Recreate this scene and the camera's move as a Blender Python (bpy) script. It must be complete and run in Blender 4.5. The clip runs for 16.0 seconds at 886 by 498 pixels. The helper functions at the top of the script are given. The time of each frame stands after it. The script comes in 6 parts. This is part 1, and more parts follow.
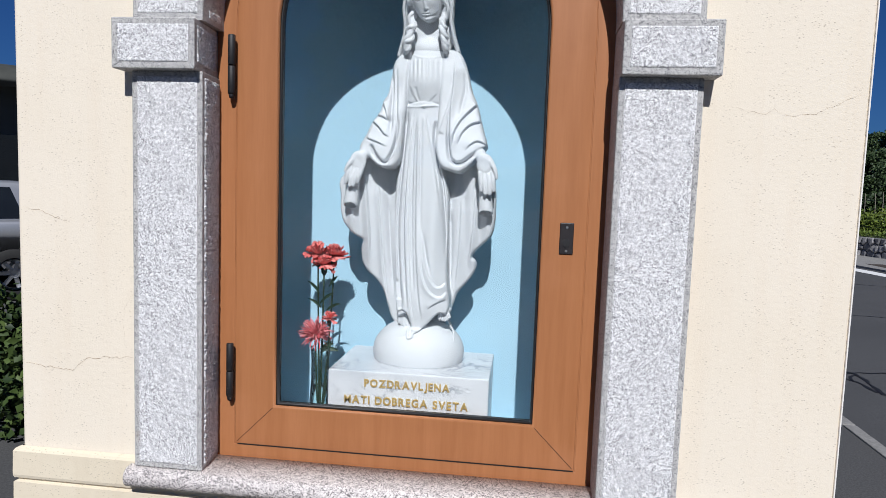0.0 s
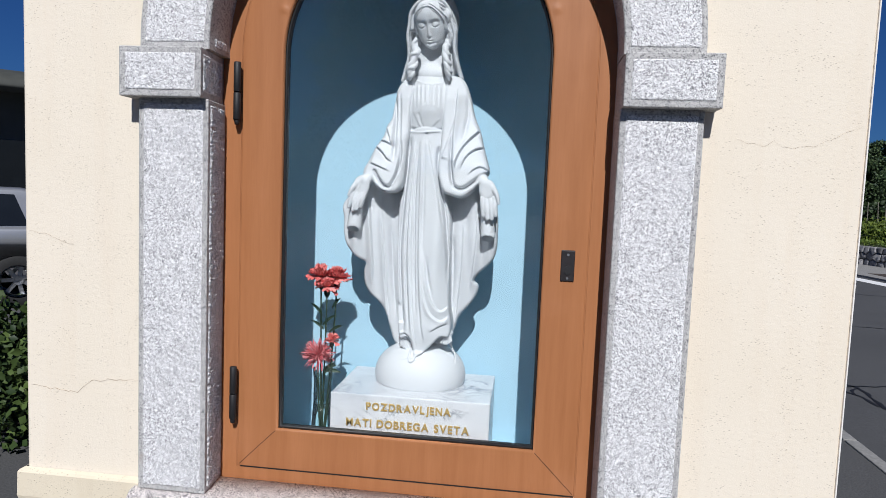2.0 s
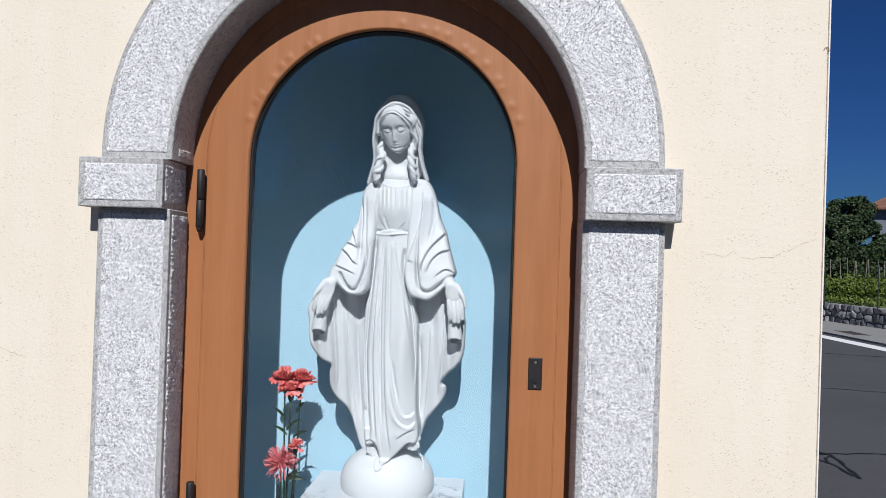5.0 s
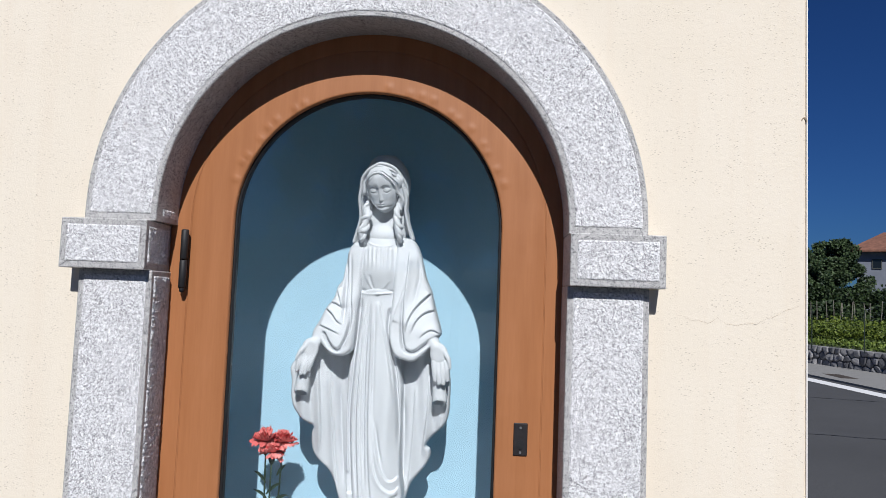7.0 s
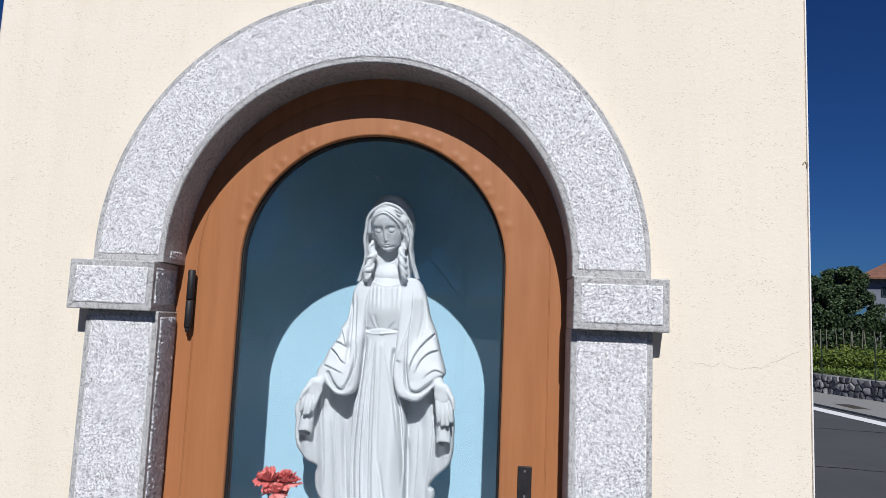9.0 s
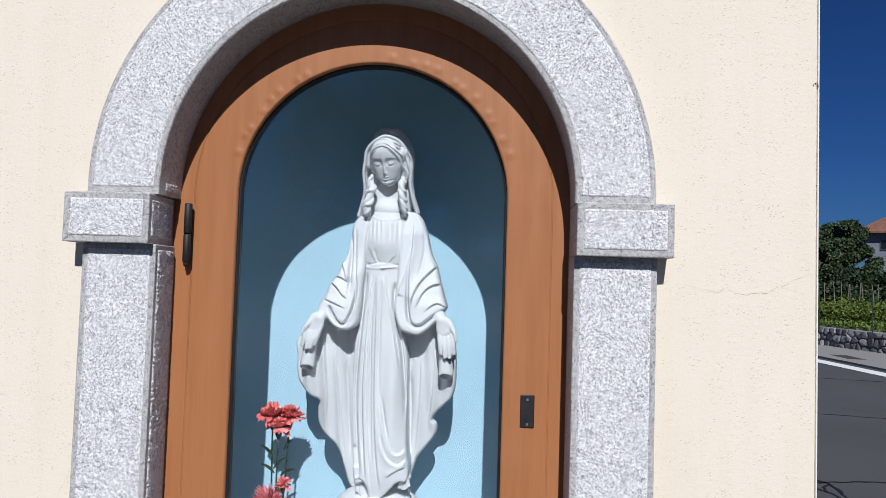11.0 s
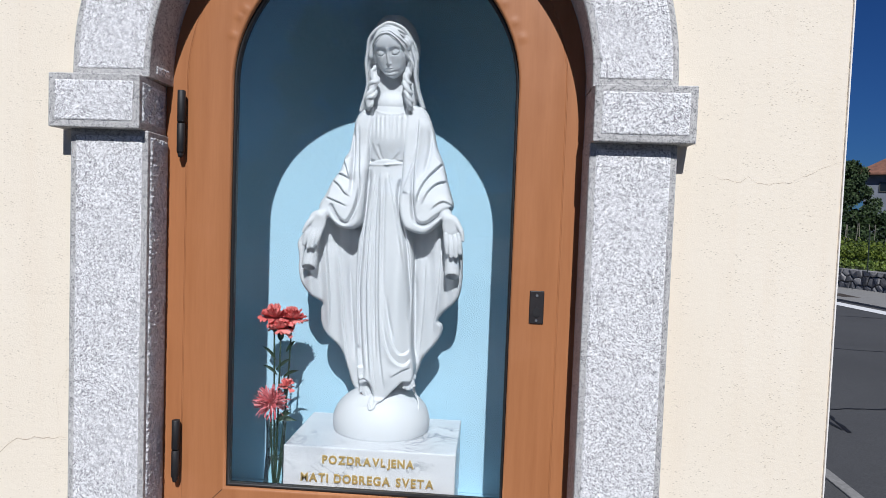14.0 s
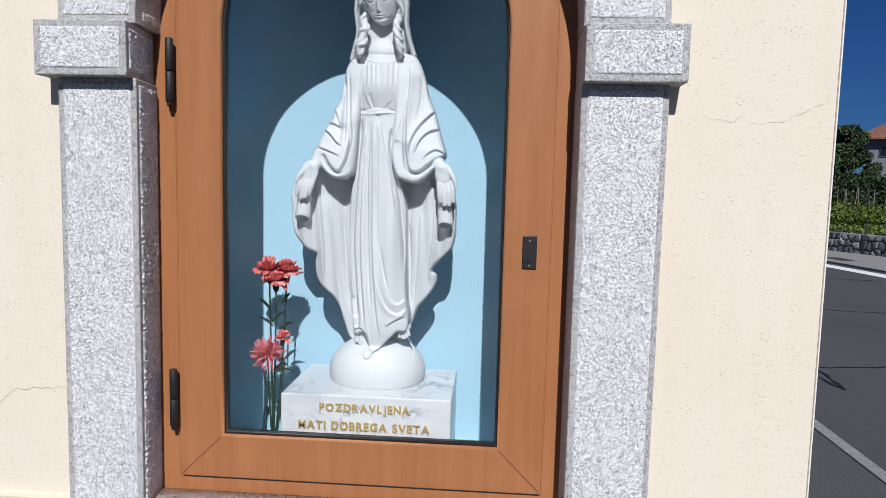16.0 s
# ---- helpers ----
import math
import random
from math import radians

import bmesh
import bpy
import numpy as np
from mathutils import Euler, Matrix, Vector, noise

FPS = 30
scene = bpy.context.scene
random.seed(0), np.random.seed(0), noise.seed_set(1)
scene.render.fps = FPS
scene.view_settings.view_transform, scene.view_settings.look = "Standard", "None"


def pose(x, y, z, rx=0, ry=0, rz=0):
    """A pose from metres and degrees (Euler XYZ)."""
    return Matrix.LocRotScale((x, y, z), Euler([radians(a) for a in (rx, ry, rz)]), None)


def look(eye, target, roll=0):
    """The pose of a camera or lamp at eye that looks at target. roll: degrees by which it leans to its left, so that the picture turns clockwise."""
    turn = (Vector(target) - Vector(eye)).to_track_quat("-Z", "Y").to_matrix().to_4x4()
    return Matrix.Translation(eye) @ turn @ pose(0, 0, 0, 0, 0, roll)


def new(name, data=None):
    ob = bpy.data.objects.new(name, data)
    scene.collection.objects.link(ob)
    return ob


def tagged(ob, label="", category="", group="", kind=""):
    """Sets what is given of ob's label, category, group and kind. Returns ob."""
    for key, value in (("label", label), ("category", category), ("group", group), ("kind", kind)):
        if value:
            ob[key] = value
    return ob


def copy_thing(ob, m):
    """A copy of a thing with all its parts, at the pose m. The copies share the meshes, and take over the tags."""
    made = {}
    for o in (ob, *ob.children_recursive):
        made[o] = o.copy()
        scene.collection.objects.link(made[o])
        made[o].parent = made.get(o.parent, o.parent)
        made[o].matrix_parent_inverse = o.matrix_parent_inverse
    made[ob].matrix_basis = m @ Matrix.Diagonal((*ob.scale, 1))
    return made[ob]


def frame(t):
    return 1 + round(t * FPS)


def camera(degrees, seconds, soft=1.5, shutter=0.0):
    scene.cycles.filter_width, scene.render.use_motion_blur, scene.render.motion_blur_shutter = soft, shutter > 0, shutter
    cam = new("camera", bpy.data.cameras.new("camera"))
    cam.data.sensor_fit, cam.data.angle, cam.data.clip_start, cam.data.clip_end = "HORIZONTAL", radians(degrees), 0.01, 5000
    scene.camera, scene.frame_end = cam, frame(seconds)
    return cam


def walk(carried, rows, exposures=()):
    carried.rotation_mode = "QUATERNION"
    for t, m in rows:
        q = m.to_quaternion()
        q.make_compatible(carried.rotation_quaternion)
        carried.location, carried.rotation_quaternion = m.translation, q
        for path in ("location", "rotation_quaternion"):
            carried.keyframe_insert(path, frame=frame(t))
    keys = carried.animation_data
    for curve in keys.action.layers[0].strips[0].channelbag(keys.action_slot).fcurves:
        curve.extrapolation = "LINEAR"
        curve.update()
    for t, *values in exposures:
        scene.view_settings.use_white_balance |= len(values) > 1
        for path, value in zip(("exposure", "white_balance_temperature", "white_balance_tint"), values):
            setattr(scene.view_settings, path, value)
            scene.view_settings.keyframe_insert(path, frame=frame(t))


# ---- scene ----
cam = camera(68.5, 16.0, soft=0.75)
PATH = [
    (0, (0.178, -1.501, 1.46), (-0.058, 0.477, 1.283), 2.0),
    (0.5, (0.191, -1.504, 1.48), (-0.04, 0.476, 1.315), 1.6),
    (1, (0.188, -1.521, 1.504), (-0.025, 0.462, 1.353), 1.8),
    (1.5, (0.191, -1.523, 1.51), (-0.049, 0.456, 1.351), 2.1),
    (2, (0.177, -1.511, 1.513), (-0.066, 0.467, 1.351), 2.3),
    (2.5, (0.174, -1.503, 1.528), (-0.046, 0.481, 1.399), 2.4),
    (3, (0.174, -1.5, 1.546), (-0.04, 0.486, 1.454), 2.3),
    (3.5, (0.168, -1.505, 1.576), (-0.025, 0.485, 1.501), 2.4),
    (4, (0.177, -1.5, 1.599), (0.0, 0.491, 1.554), 2.1),
    (4.5, (0.185, -1.494, 1.619), (0.01, 0.498, 1.605), 1.9),
    (7, (0.198, -1.488, 1.694), (0.057, 0.503, 1.828), 2.2),
    (7.5, (0.194, -1.49, 1.713), (0.047, 0.498, 1.88), 2.5),
    (8, (0.201, -1.501, 1.729), (0.041, 0.482, 1.931), 2.4),
    (8.2, (0.203, -1.505, 1.735), (0.039, 0.477, 1.95), 2.5),
    (10.3, (0.203, -1.487, 1.697), (0.042, 0.5, 1.859), 1.8),
    (10.5, (0.205, -1.484, 1.688), (0.044, 0.505, 1.824), 1.7),
    (11, (0.199, -1.472, 1.664), (0.042, 0.52, 1.751), 1.8),
    (11.5, (0.197, -1.456, 1.641), (0.054, 0.539, 1.676), 1.7),
    (12, (0.195, -1.452, 1.621), (0.052, 0.543, 1.621), 1.7),
    (12.5, (0.194, -1.452, 1.608), (0.05, 0.542, 1.594), 2.0),
    (13, (0.184, -1.435, 1.584), (0.046, 0.56, 1.551), 2.3),
    (13.5, (0.176, -1.423, 1.568), (0.034, 0.571, 1.505), 2.1),
    (14, (0.174, -1.409, 1.551), (0.032, 0.584, 1.458), 2.1),
    (14.5, (0.18, -1.412, 1.534), (0.037, 0.58, 1.416), 2.0),
    (15, (0.18, -1.414, 1.522), (0.038, 0.576, 1.379), 1.8),
    (15.5, (0.18, -1.411, 1.505), (0.039, 0.577, 1.339), 1.9),
    (16, (0.191, -1.412, 1.495), (0.054, 0.575, 1.314), 1.4),
]
SKY_STRENGTH, SKY_TINT = 0.034, (0.24, 0.55, 1.18)
SUN_STRENGTH, SUN_COLOUR = 4.9, (1.0, 0.98, 0.955)
GLASS_TINT, GLASS_IOR = (0.94, 0.96, 0.97), 1.6
EXPOSURE = [(0.0, -0.05, 6260, 10), (7.0, -0.03, 6300, 10), (8.2, -0.03, 6270, 10), (10.5, -0.03, 6210, 10), (13.0, -0.05, 6170, 10), (14.5, -0.05, 6190, 10), (16.0, -0.06, 6280, 10)]
walk(cam, [(t, look(eye, target, roll)) for t, eye, target, roll in PATH], EXPOSURE)

# ---- world and sun ----
SUN_WAY = Vector((-0.108, 1.0, -0.95)).normalized()      # the way the sunlight travels
world = bpy.data.worlds.new("world")
scene.world = world
world.use_nodes = True
sky = world.node_tree.nodes.new("ShaderNodeTexSky")
sky.sky_type, sky.sun_disc = "NISHITA", False
sky.sun_elevation, sky.sun_rotation = radians(43.4), radians(180 - 6.2)
sky.air_density, sky.dust_density, sky.ozone_density = 1.0, 0.3, 1.6
background = world.node_tree.nodes["Background"]
background.inputs["Strength"].default_value = SKY_STRENGTH
deeper = world.node_tree.nodes.new("ShaderNodeMix")
deeper.data_type, deeper.blend_type = "RGBA", "MULTIPLY"
deeper.inputs[0].default_value = 1.0
deeper.inputs[7].default_value = (*SKY_TINT, 1)
world.node_tree.links.new(sky.outputs[0], deeper.inputs[6])
world.node_tree.links.new(deeper.outputs[2], background.inputs["Color"])
sun = new("sun", bpy.data.lights.new("sun", "SUN"))
sun.data.energy, sun.data.angle, sun.data.color = SUN_STRENGTH, radians(0.53), SUN_COLOUR
sun.matrix_world = Matrix.Translation((2, -8, 9)) @ SUN_WAY.to_track_quat("-Z", "Y").to_matrix().to_4x4()


# ---- materials ----
def material(name, rough=0.8, metal=0.0, spec=0.5):
    m = bpy.data.materials.new(name)
    m.use_nodes = True
    b = m.node_tree.nodes["Principled BSDF"]
    b.inputs["Roughness"].default_value = rough
    b.inputs["Metallic"].default_value = metal
    b.inputs["Specular IOR Level"].default_value = spec
    return m, m.node_tree, b


def coords(nt, scale=(1, 1, 1)):
    tc = nt.nodes.new("ShaderNodeTexCoord")
    mp = nt.nodes.new("ShaderNodeMapping")
    mp.inputs["Scale"].default_value = scale
    nt.links.new(tc.outputs["Object"], mp.inputs["Vector"])
    return mp.outputs["Vector"]


def noise_tex(nt, vec, scale, detail=4.0, rough=0.55, distort=0.0):
    n = nt.nodes.new("ShaderNodeTexNoise")
    n.inputs["Scale"].default_value = scale
    n.inputs["Detail"].default_value = detail
    n.inputs["Roughness"].default_value = rough
    n.inputs["Distortion"].default_value = distort
    nt.links.new(vec, n.inputs["Vector"])
    return n.outputs["Fac"]


def cells(nt, vec, scale, feature="F1"):
    n = nt.nodes.new("ShaderNodeTexVoronoi")
    n.feature = feature
    n.inputs["Scale"].default_value = scale
    nt.links.new(vec, n.inputs["Vector"])
    return n


def ramp(nt, fac, stops):
    r = nt.nodes.new("ShaderNodeValToRGB")
    while len(r.color_ramp.elements) < len(stops):
        r.color_ramp.elements.new(0.5)
    for e, (pos, col) in zip(r.color_ramp.elements, stops):
        e.position = pos
        e.color = (*col, 1) if len(col) == 3 else col
    nt.links.new(fac, r.inputs["Fac"])
    return r.outputs["Color"]


def mix(nt, fac, a, b, mode="MIX"):
    n = nt.nodes.new("ShaderNodeMix")
    n.data_type, n.blend_type = "RGBA", mode
    for sock, v in ((n.inputs[0], fac), (n.inputs[6], a), (n.inputs[7], b)):
        if isinstance(v, (int, float)):
            sock.default_value = v
        elif isinstance(v, tuple):
            sock.default_value = (*v, 1)
        else:
            nt.links.new(v, sock)
    return n.outputs[2]


def bump(nt, b, height, strength=0.3, distance=0.002, chain=None):
    n = nt.nodes.new("ShaderNodeBump")
    n.inputs["Strength"].default_value = strength
    n.inputs["Distance"].default_value = distance
    nt.links.new(height, n.inputs["Height"])
    if chain is not None:
        nt.links.new(chain, n.inputs["Normal"])
    nt.links.new(n.outputs["Normal"], b.inputs["Normal"])
    return n.outputs["Normal"]


def grey(v):
    return (v, v, v)


def stucco_material(name, light, dark, tint):
    m, nt, b = material(name, 0.92, spec=0.2)
    v = coords(nt)
    fine = noise_tex(nt, v, 420, 3, 0.6)
    mid = noise_tex(nt, v, 95, 4, 0.6)
    big = noise_tex(nt, v, 2.3, 4, 0.6)
    streak = noise_tex(nt, coords(nt, (9, 9, 0.8)), 1.6, 4, 0.6)
    col = mix(nt, ramp(nt, big, [(0.3, grey(0)), (0.75, grey(1))]), light, dark)
    col = mix(nt, ramp(nt, streak, [(0.5, grey(0)), (0.85, grey(0.5))]), col, tint)
    # small pits: their shade is put into the colour, without relief
    pits = cells(nt, coords(nt, (0.65, 0.65, 1.7)), 150)
    spots = ramp(nt, pits.outputs["Distance"], [(0.08, grey(0.7)), (0.26, grey(0))])
    chance = ramp(nt, noise_tex(nt, v, 21, 2), [(0.44, grey(0)), (0.58, grey(1))])
    col = mix(nt, mix(nt, 1.0, spots, chance, "MULTIPLY"), col, tuple(c * 0.45 for c in tint))
    nt.links.new(col, b.inputs["Base Color"])
    n1 = bump(nt, b, mid, 0.3, 0.002)
    bump(nt, b, fine, 0.35, 0.0012, n1)
    return m


def granite_material(name, pale, mid_c, dark, scale, bump_strength, fleck=(0.555, 0.63), chiselled=False):
    m, nt, b = material(name, 0.75, spec=0.4)
    v = coords(nt)
    grain = cells(nt, v, scale)
    base = ramp(nt, grain.outputs["Color"], [(0.05, mid_c), (0.45, pale), (0.9, tuple(min(1, c * 1.12) for c in pale))])
    flecks = noise_tex(nt, v, scale * 0.95, 1.5, 0.55, 2.2)
    spots = ramp(nt, flecks, [(fleck[0], grey(0)), (fleck[1], grey(1))])
    if chiselled:
        # short cuts in painted shade: a net of cell edges, broken up by noise
        net = cells(nt, v, scale * 1.12, "DISTANCE_TO_EDGE")
        cuts = ramp(nt, net.outputs["Distance"], [(0.07, grey(1)), (0.16, grey(0))])
        gaps = ramp(nt, noise_tex(nt, v, scale * 1.0, 2, 0.6), [(0.50, grey(0)), (0.57, grey(1))])
        loose = ramp(nt, flecks, [(0.565, grey(0)), (0.605, grey(1))])
        spots = mix(nt, 1.0, mix(nt, 1.0, cuts, gaps, "MULTIPLY"), loose, "LIGHTEN")
    col = mix(nt, spots, base, dark)
    large = noise_tex(nt, v, 6, 3)
    col = mix(nt, ramp(nt, large, [(0.4, grey(0)), (0.8, grey(0.2))]), col, mid_c)
    rust = noise_tex(nt, v, 17, 3)
    col = mix(nt, ramp(nt, rust, [(0.68, grey(0)), (0.8, grey(0.25))]), col, (0.36, 0.25, 0.18))
    nt.links.new(col, b.inputs["Base Color"])
    bump(nt, b, noise_tex(nt, v, scale * 1.4, 4, 0.6), bump_strength, 0.002)
    return m


def plain_material(name, col, rough=0.6, metal=0.0, vary=0.25, scale=30, bump_s=0.1, stretch=(1, 1, 1), spec=0.5):
    m, nt, b = material(name, rough, metal, spec)
    v = coords(nt, stretch)
    a = noise_tex(nt, v, scale, 5, 0.6)
    c2 = noise_tex(nt, v, scale * 0.12, 3, 0.5)
    lo = tuple(max(0.0, c * (1 - vary)) for c in col)
    hi = tuple(min(1.0, c * (1 + vary)) for c in col)
    k = mix(nt, ramp(nt, a, [(0.3, grey(0)), (0.7, grey(1))]), lo, hi)
    k = mix(nt, ramp(nt, c2, [(0.35, grey(0)), (0.75, grey(0.5))]), k, lo)
    nt.links.new(k, b.inputs["Base Color"])
    if bump_s:
        bump(nt, b, a, bump_s, 0.002)
    return m


def leaf_material(name, dark, light, rough=0.55):
    m, nt, b = material(name, rough, spec=0.3)
    g = nt.nodes.new("ShaderNodeNewGeometry")
    col = ramp(nt, g.outputs["Random Per Island"], [(0.0, dark), (0.6, tuple((a + c) / 2 for a, c in zip(dark, light))), (1.0, light)])
    nt.links.new(col, b.inputs["Base Color"])
    return m


def rock_material(name):
    m, nt, b = material(name, 0.9, spec=0.2)
    v = coords(nt)
    info = nt.nodes.new("ShaderNodeObjectInfo")
    tone = ramp(nt, info.outputs["Random"], [(0.0, (0.13, 0.13, 0.14)), (0.5, (0.22, 0.22, 0.23)), (1.0, (0.36, 0.35, 0.35))])
    grain = noise_tex(nt, v, 22, 5, 0.65)
    col = mix(nt, ramp(nt, grain, [(0.35, grey(0)), (0.7, grey(0.6))]), tone, (0.10, 0.10, 0.105))
    nt.links.new(col, b.inputs["Base Color"])
    bump(nt, b, grain, 0.7, 0.012)
    return m


def asphalt_material(name, col, scale=120):
    m, nt, b = material(name, 0.9, spec=0.3)
    v = coords(nt)
    a = noise_tex(nt, v, scale, 3, 0.7)
    big = noise_tex(nt, v, 0.7, 5, 0.6)
    k = mix(nt, ramp(nt, a, [(0.35, grey(0)), (0.75, grey(1))]), tuple(c * 0.7 for c in col), tuple(c * 1.5 for c in col))
    k = mix(nt, ramp(nt, big, [(0.35, grey(0)), (0.7, grey(0.6))]), k, tuple(c * 0.75 for c in col))
    nt.links.new(k, b.inputs["Base Color"])
    bump(nt, b, a, 0.4, 0.006)
    return m


def glass_material(name, tint=(0.95, 0.97, 0.97), ior=1.5, rough=0.0, ripple=0.0):
    m = bpy.data.materials.new(name)
    m.use_nodes = True
    nt = m.node_tree
    nt.nodes.remove(nt.nodes["Principled BSDF"])
    clear, gloss = nt.nodes.new("ShaderNodeBsdfTransparent"), nt.nodes.new("ShaderNodeBsdfGlossy")
    clear.inputs["Color"].default_value = (*tint, 1)
    gloss.inputs["Roughness"].default_value = rough
    fres, blend = nt.nodes.new("ShaderNodeFresnel"), nt.nodes.new("ShaderNodeMixShader")
    fres.inputs["IOR"].default_value = ior
    if ripple:
        relief = nt.nodes.new("ShaderNodeBump")
        relief.inputs["Strength"].default_value, relief.inputs["Distance"].default_value = ripple, 0.004
        nt.links.new(noise_tex(nt, coords(nt), 95, 2), relief.inputs["Height"])
        nt.links.new(relief.outputs["Normal"], gloss.inputs["Normal"])
    nt.links.new(fres.outputs[0], blend.inputs[0])
    nt.links.new(clear.outputs[0], blend.inputs[1])
    nt.links.new(gloss.outputs[0], blend.inputs[2])
    nt.links.new(blend.outputs[0], nt.nodes["Material Output"].inputs["Surface"])
    return m


def marble_material():
    m, nt, b = material("veined_marble", 0.25)
    v = coords(nt, (1, 1, 1.6))
    w = noise_tex(nt, v, 11, 6, 0.65, 0.6)
    vein = ramp(nt, w, [(0.475, grey(0)), (0.5, grey(0.9)), (0.525, grey(0))])
    mask = ramp(nt, noise_tex(nt, v, 7, 3), [(0.42, grey(0)), (0.6, grey(1))])
    cloud = noise_tex(nt, v, 5, 4)
    col = mix(nt, ramp(nt, cloud, [(0.4, grey(0)), (0.75, grey(1))]), (0.72, 0.73, 0.75), (0.52, 0.54, 0.58))
    col = mix(nt, mix(nt, 1.0, vein, mask, "MULTIPLY"), col, (0.24, 0.26, 0.30))
    nt.links.new(col, b.inputs["Base Color"])
    return m


def door_material():
    m, nt, b = material("orange_brown_door_film", 0.5, spec=0.35)
    v = coords(nt, (14, 14, 0.9))
    a = noise_tex(nt, v, 3.0, 6, 0.6)
    fine = noise_tex(nt, v, 14.0, 4, 0.6)
    col = mix(nt, ramp(nt, a, [(0.3, grey(0)), (0.75, grey(1))]), (0.40, 0.166, 0.068), (0.335, 0.132, 0.050))
    col = mix(nt, ramp(nt, fine, [(0.45, grey(0)), (0.8, grey(0.2))]), col, (0.25, 0.090, 0.034))
    worn = noise_tex(nt, coords(nt), 5, 4)
    col = mix(nt, ramp(nt, worn, [(0.55, grey(0)), (0.8, grey(0.35))]), col, (0.46, 0.205, 0.100))
    nt.links.new(col, b.inputs["Base Color"])
    bump(nt, b, fine, 0.05, 0.001)
    return m


CREAM = stucco_material("cream_stucco", (0.80, 0.724, 0.61), (0.765, 0.684, 0.56), (0.73, 0.618, 0.486))
BEAD = plain_material("white_corner_bead", (0.82, 0.79, 0.75), 0.6, vary=0.04, bump_s=0.05)
PLINTH = stucco_material("pale_cream_plinth", (0.72, 0.64, 0.5), (0.64, 0.56, 0.43), (0.55, 0.46, 0.33))
NICHE = plain_material("light_blue_paint", (0.44, 0.66, 0.79), 0.8, vary=0.05, scale=60, bump_s=0.08, spec=0.2)
HAMMERED = granite_material("bush_hammered_granite", (0.85, 0.845, 0.85), (0.70, 0.695, 0.71), (0.082, 0.082, 0.092), 262, 0.55, (0.515, 0.555), True)
SAWN = granite_material("sawn_grey_granite", (0.52, 0.51, 0.50), (0.36, 0.355, 0.355), (0.055, 0.055, 0.06), 230, 0.2, (0.545, 0.60))
SILL = granite_material("pinkish_grey_granite", (0.70, 0.65, 0.63), (0.50, 0.46, 0.45), (0.11, 0.10, 0.10), 150, 0.5, (0.50, 0.585))
DOOR = door_material()
RUBBER = plain_material("black_rubber_gasket", (0.012, 0.012, 0.013), 0.5, bump_s=0)
BLACK_METAL = plain_material("black_painted_metal", (0.012, 0.012, 0.014), 0.6, 0.0, scale=80, bump_s=0.05)
BROWN_METAL = plain_material("dark_brown_anodised_plate", (0.040, 0.036, 0.038), 0.4, 0.4, scale=90, bump_s=0.05)
CRACK = plain_material("crack_shadow_gap", (0.44, 0.345, 0.25), 0.95, bump_s=0)
JOINT = plain_material("dark_brown_joint", (0.06, 0.025, 0.014), 0.8, bump_s=0)
GLASS = glass_material("window_glass", GLASS_TINT, GLASS_IOR)
VASE_GLASS = glass_material("clear_vase_glass", (0.97, 0.99, 0.98), 1.3, 0.12, 1.0)
MARBLE = marble_material()
GOLD = plain_material("gilded_letters", (0.62, 0.43, 0.15), 0.45, 0.35, vary=0.15, scale=200, bump_s=0.05)
PLASTER = plain_material("white_painted_plaster", (0.675, 0.69, 0.71), 0.55, vary=0.03, scale=40, bump_s=0.04, spec=0.3)
PETAL_RED = leaf_material("coral_red_petal", (0.60, 0.085, 0.08), (0.90, 0.34, 0.31), 0.6)
PETAL_PINK = leaf_material("pink_red_petal", (0.55, 0.07, 0.09), (0.90, 0.36, 0.37), 0.6)
STEM = plain_material("dark_green_stem", (0.022, 0.05, 0.028), 0.6, scale=60)
ASPHALT = asphalt_material("grey_asphalt", (0.073, 0.074, 0.077))
PAVING = asphalt_material("worn_asphalt_path", (0.080, 0.080, 0.081), 90)
CONCRETE = plain_material("pale_concrete", (0.24, 0.235, 0.225), 0.9, scale=40, bump_s=0.4)
ROAD_PAINT = plain_material("white_road_paint", (0.75, 0.75, 0.74), 0.7, vary=0.1, scale=30)
TAR = plain_material("black_tar", (0.010, 0.010, 0.011), 0.6, bump_s=0.2)
ROCK = rock_material("grey_limestone")
MORTAR = plain_material("dark_joint_mortar", (0.09, 0.09, 0.09), 0.95, scale=40, bump_s=0.4)
SOIL = plain_material("grassy_soil", (0.055, 0.075, 0.025), 0.95, vary=0.5, scale=20, bump_s=0.6)
GRASS = leaf_material("sunlit_grass", (0.05, 0.085, 0.015), (0.17, 0.22, 0.04))
VINE = leaf_material("yellow_green_vine_leaf", (0.04, 0.07, 0.012), (0.17, 0.215, 0.03))
LEAF_DARK = leaf_material("dark_green_leaf", (0.006, 0.014, 0.006), (0.045, 0.075, 0.022))
LEAF_HEDGE = leaf_material("hedge_leaf", (0.012, 0.028, 0.008), (0.08, 0.12, 0.03))
LEAF_TREE = leaf_material("tree_leaf", (0.012, 0.028, 0.011), (0.085, 0.125, 0.05))
BARK = plain_material("grey_brown_bark", (0.06, 0.045, 0.035), 0.95, vary=0.4, scale=12, bump_s=0.8)
STAKE = plain_material("weathered_wood_stake", (0.22, 0.20, 0.165), 0.9, vary=0.3, scale=20)
POST = plain_material("dark_green_fence_metal", (0.015, 0.025, 0.02), 0.5)
RUSTY = plain_material("rusty_brown_grating", (0.055, 0.042, 0.032), 0.8, scale=12)
ROOF = plain_material("terracotta_roof_tile", (0.19, 0.085, 0.055), 0.85, vary=0.35, scale=4, bump_s=0.6)
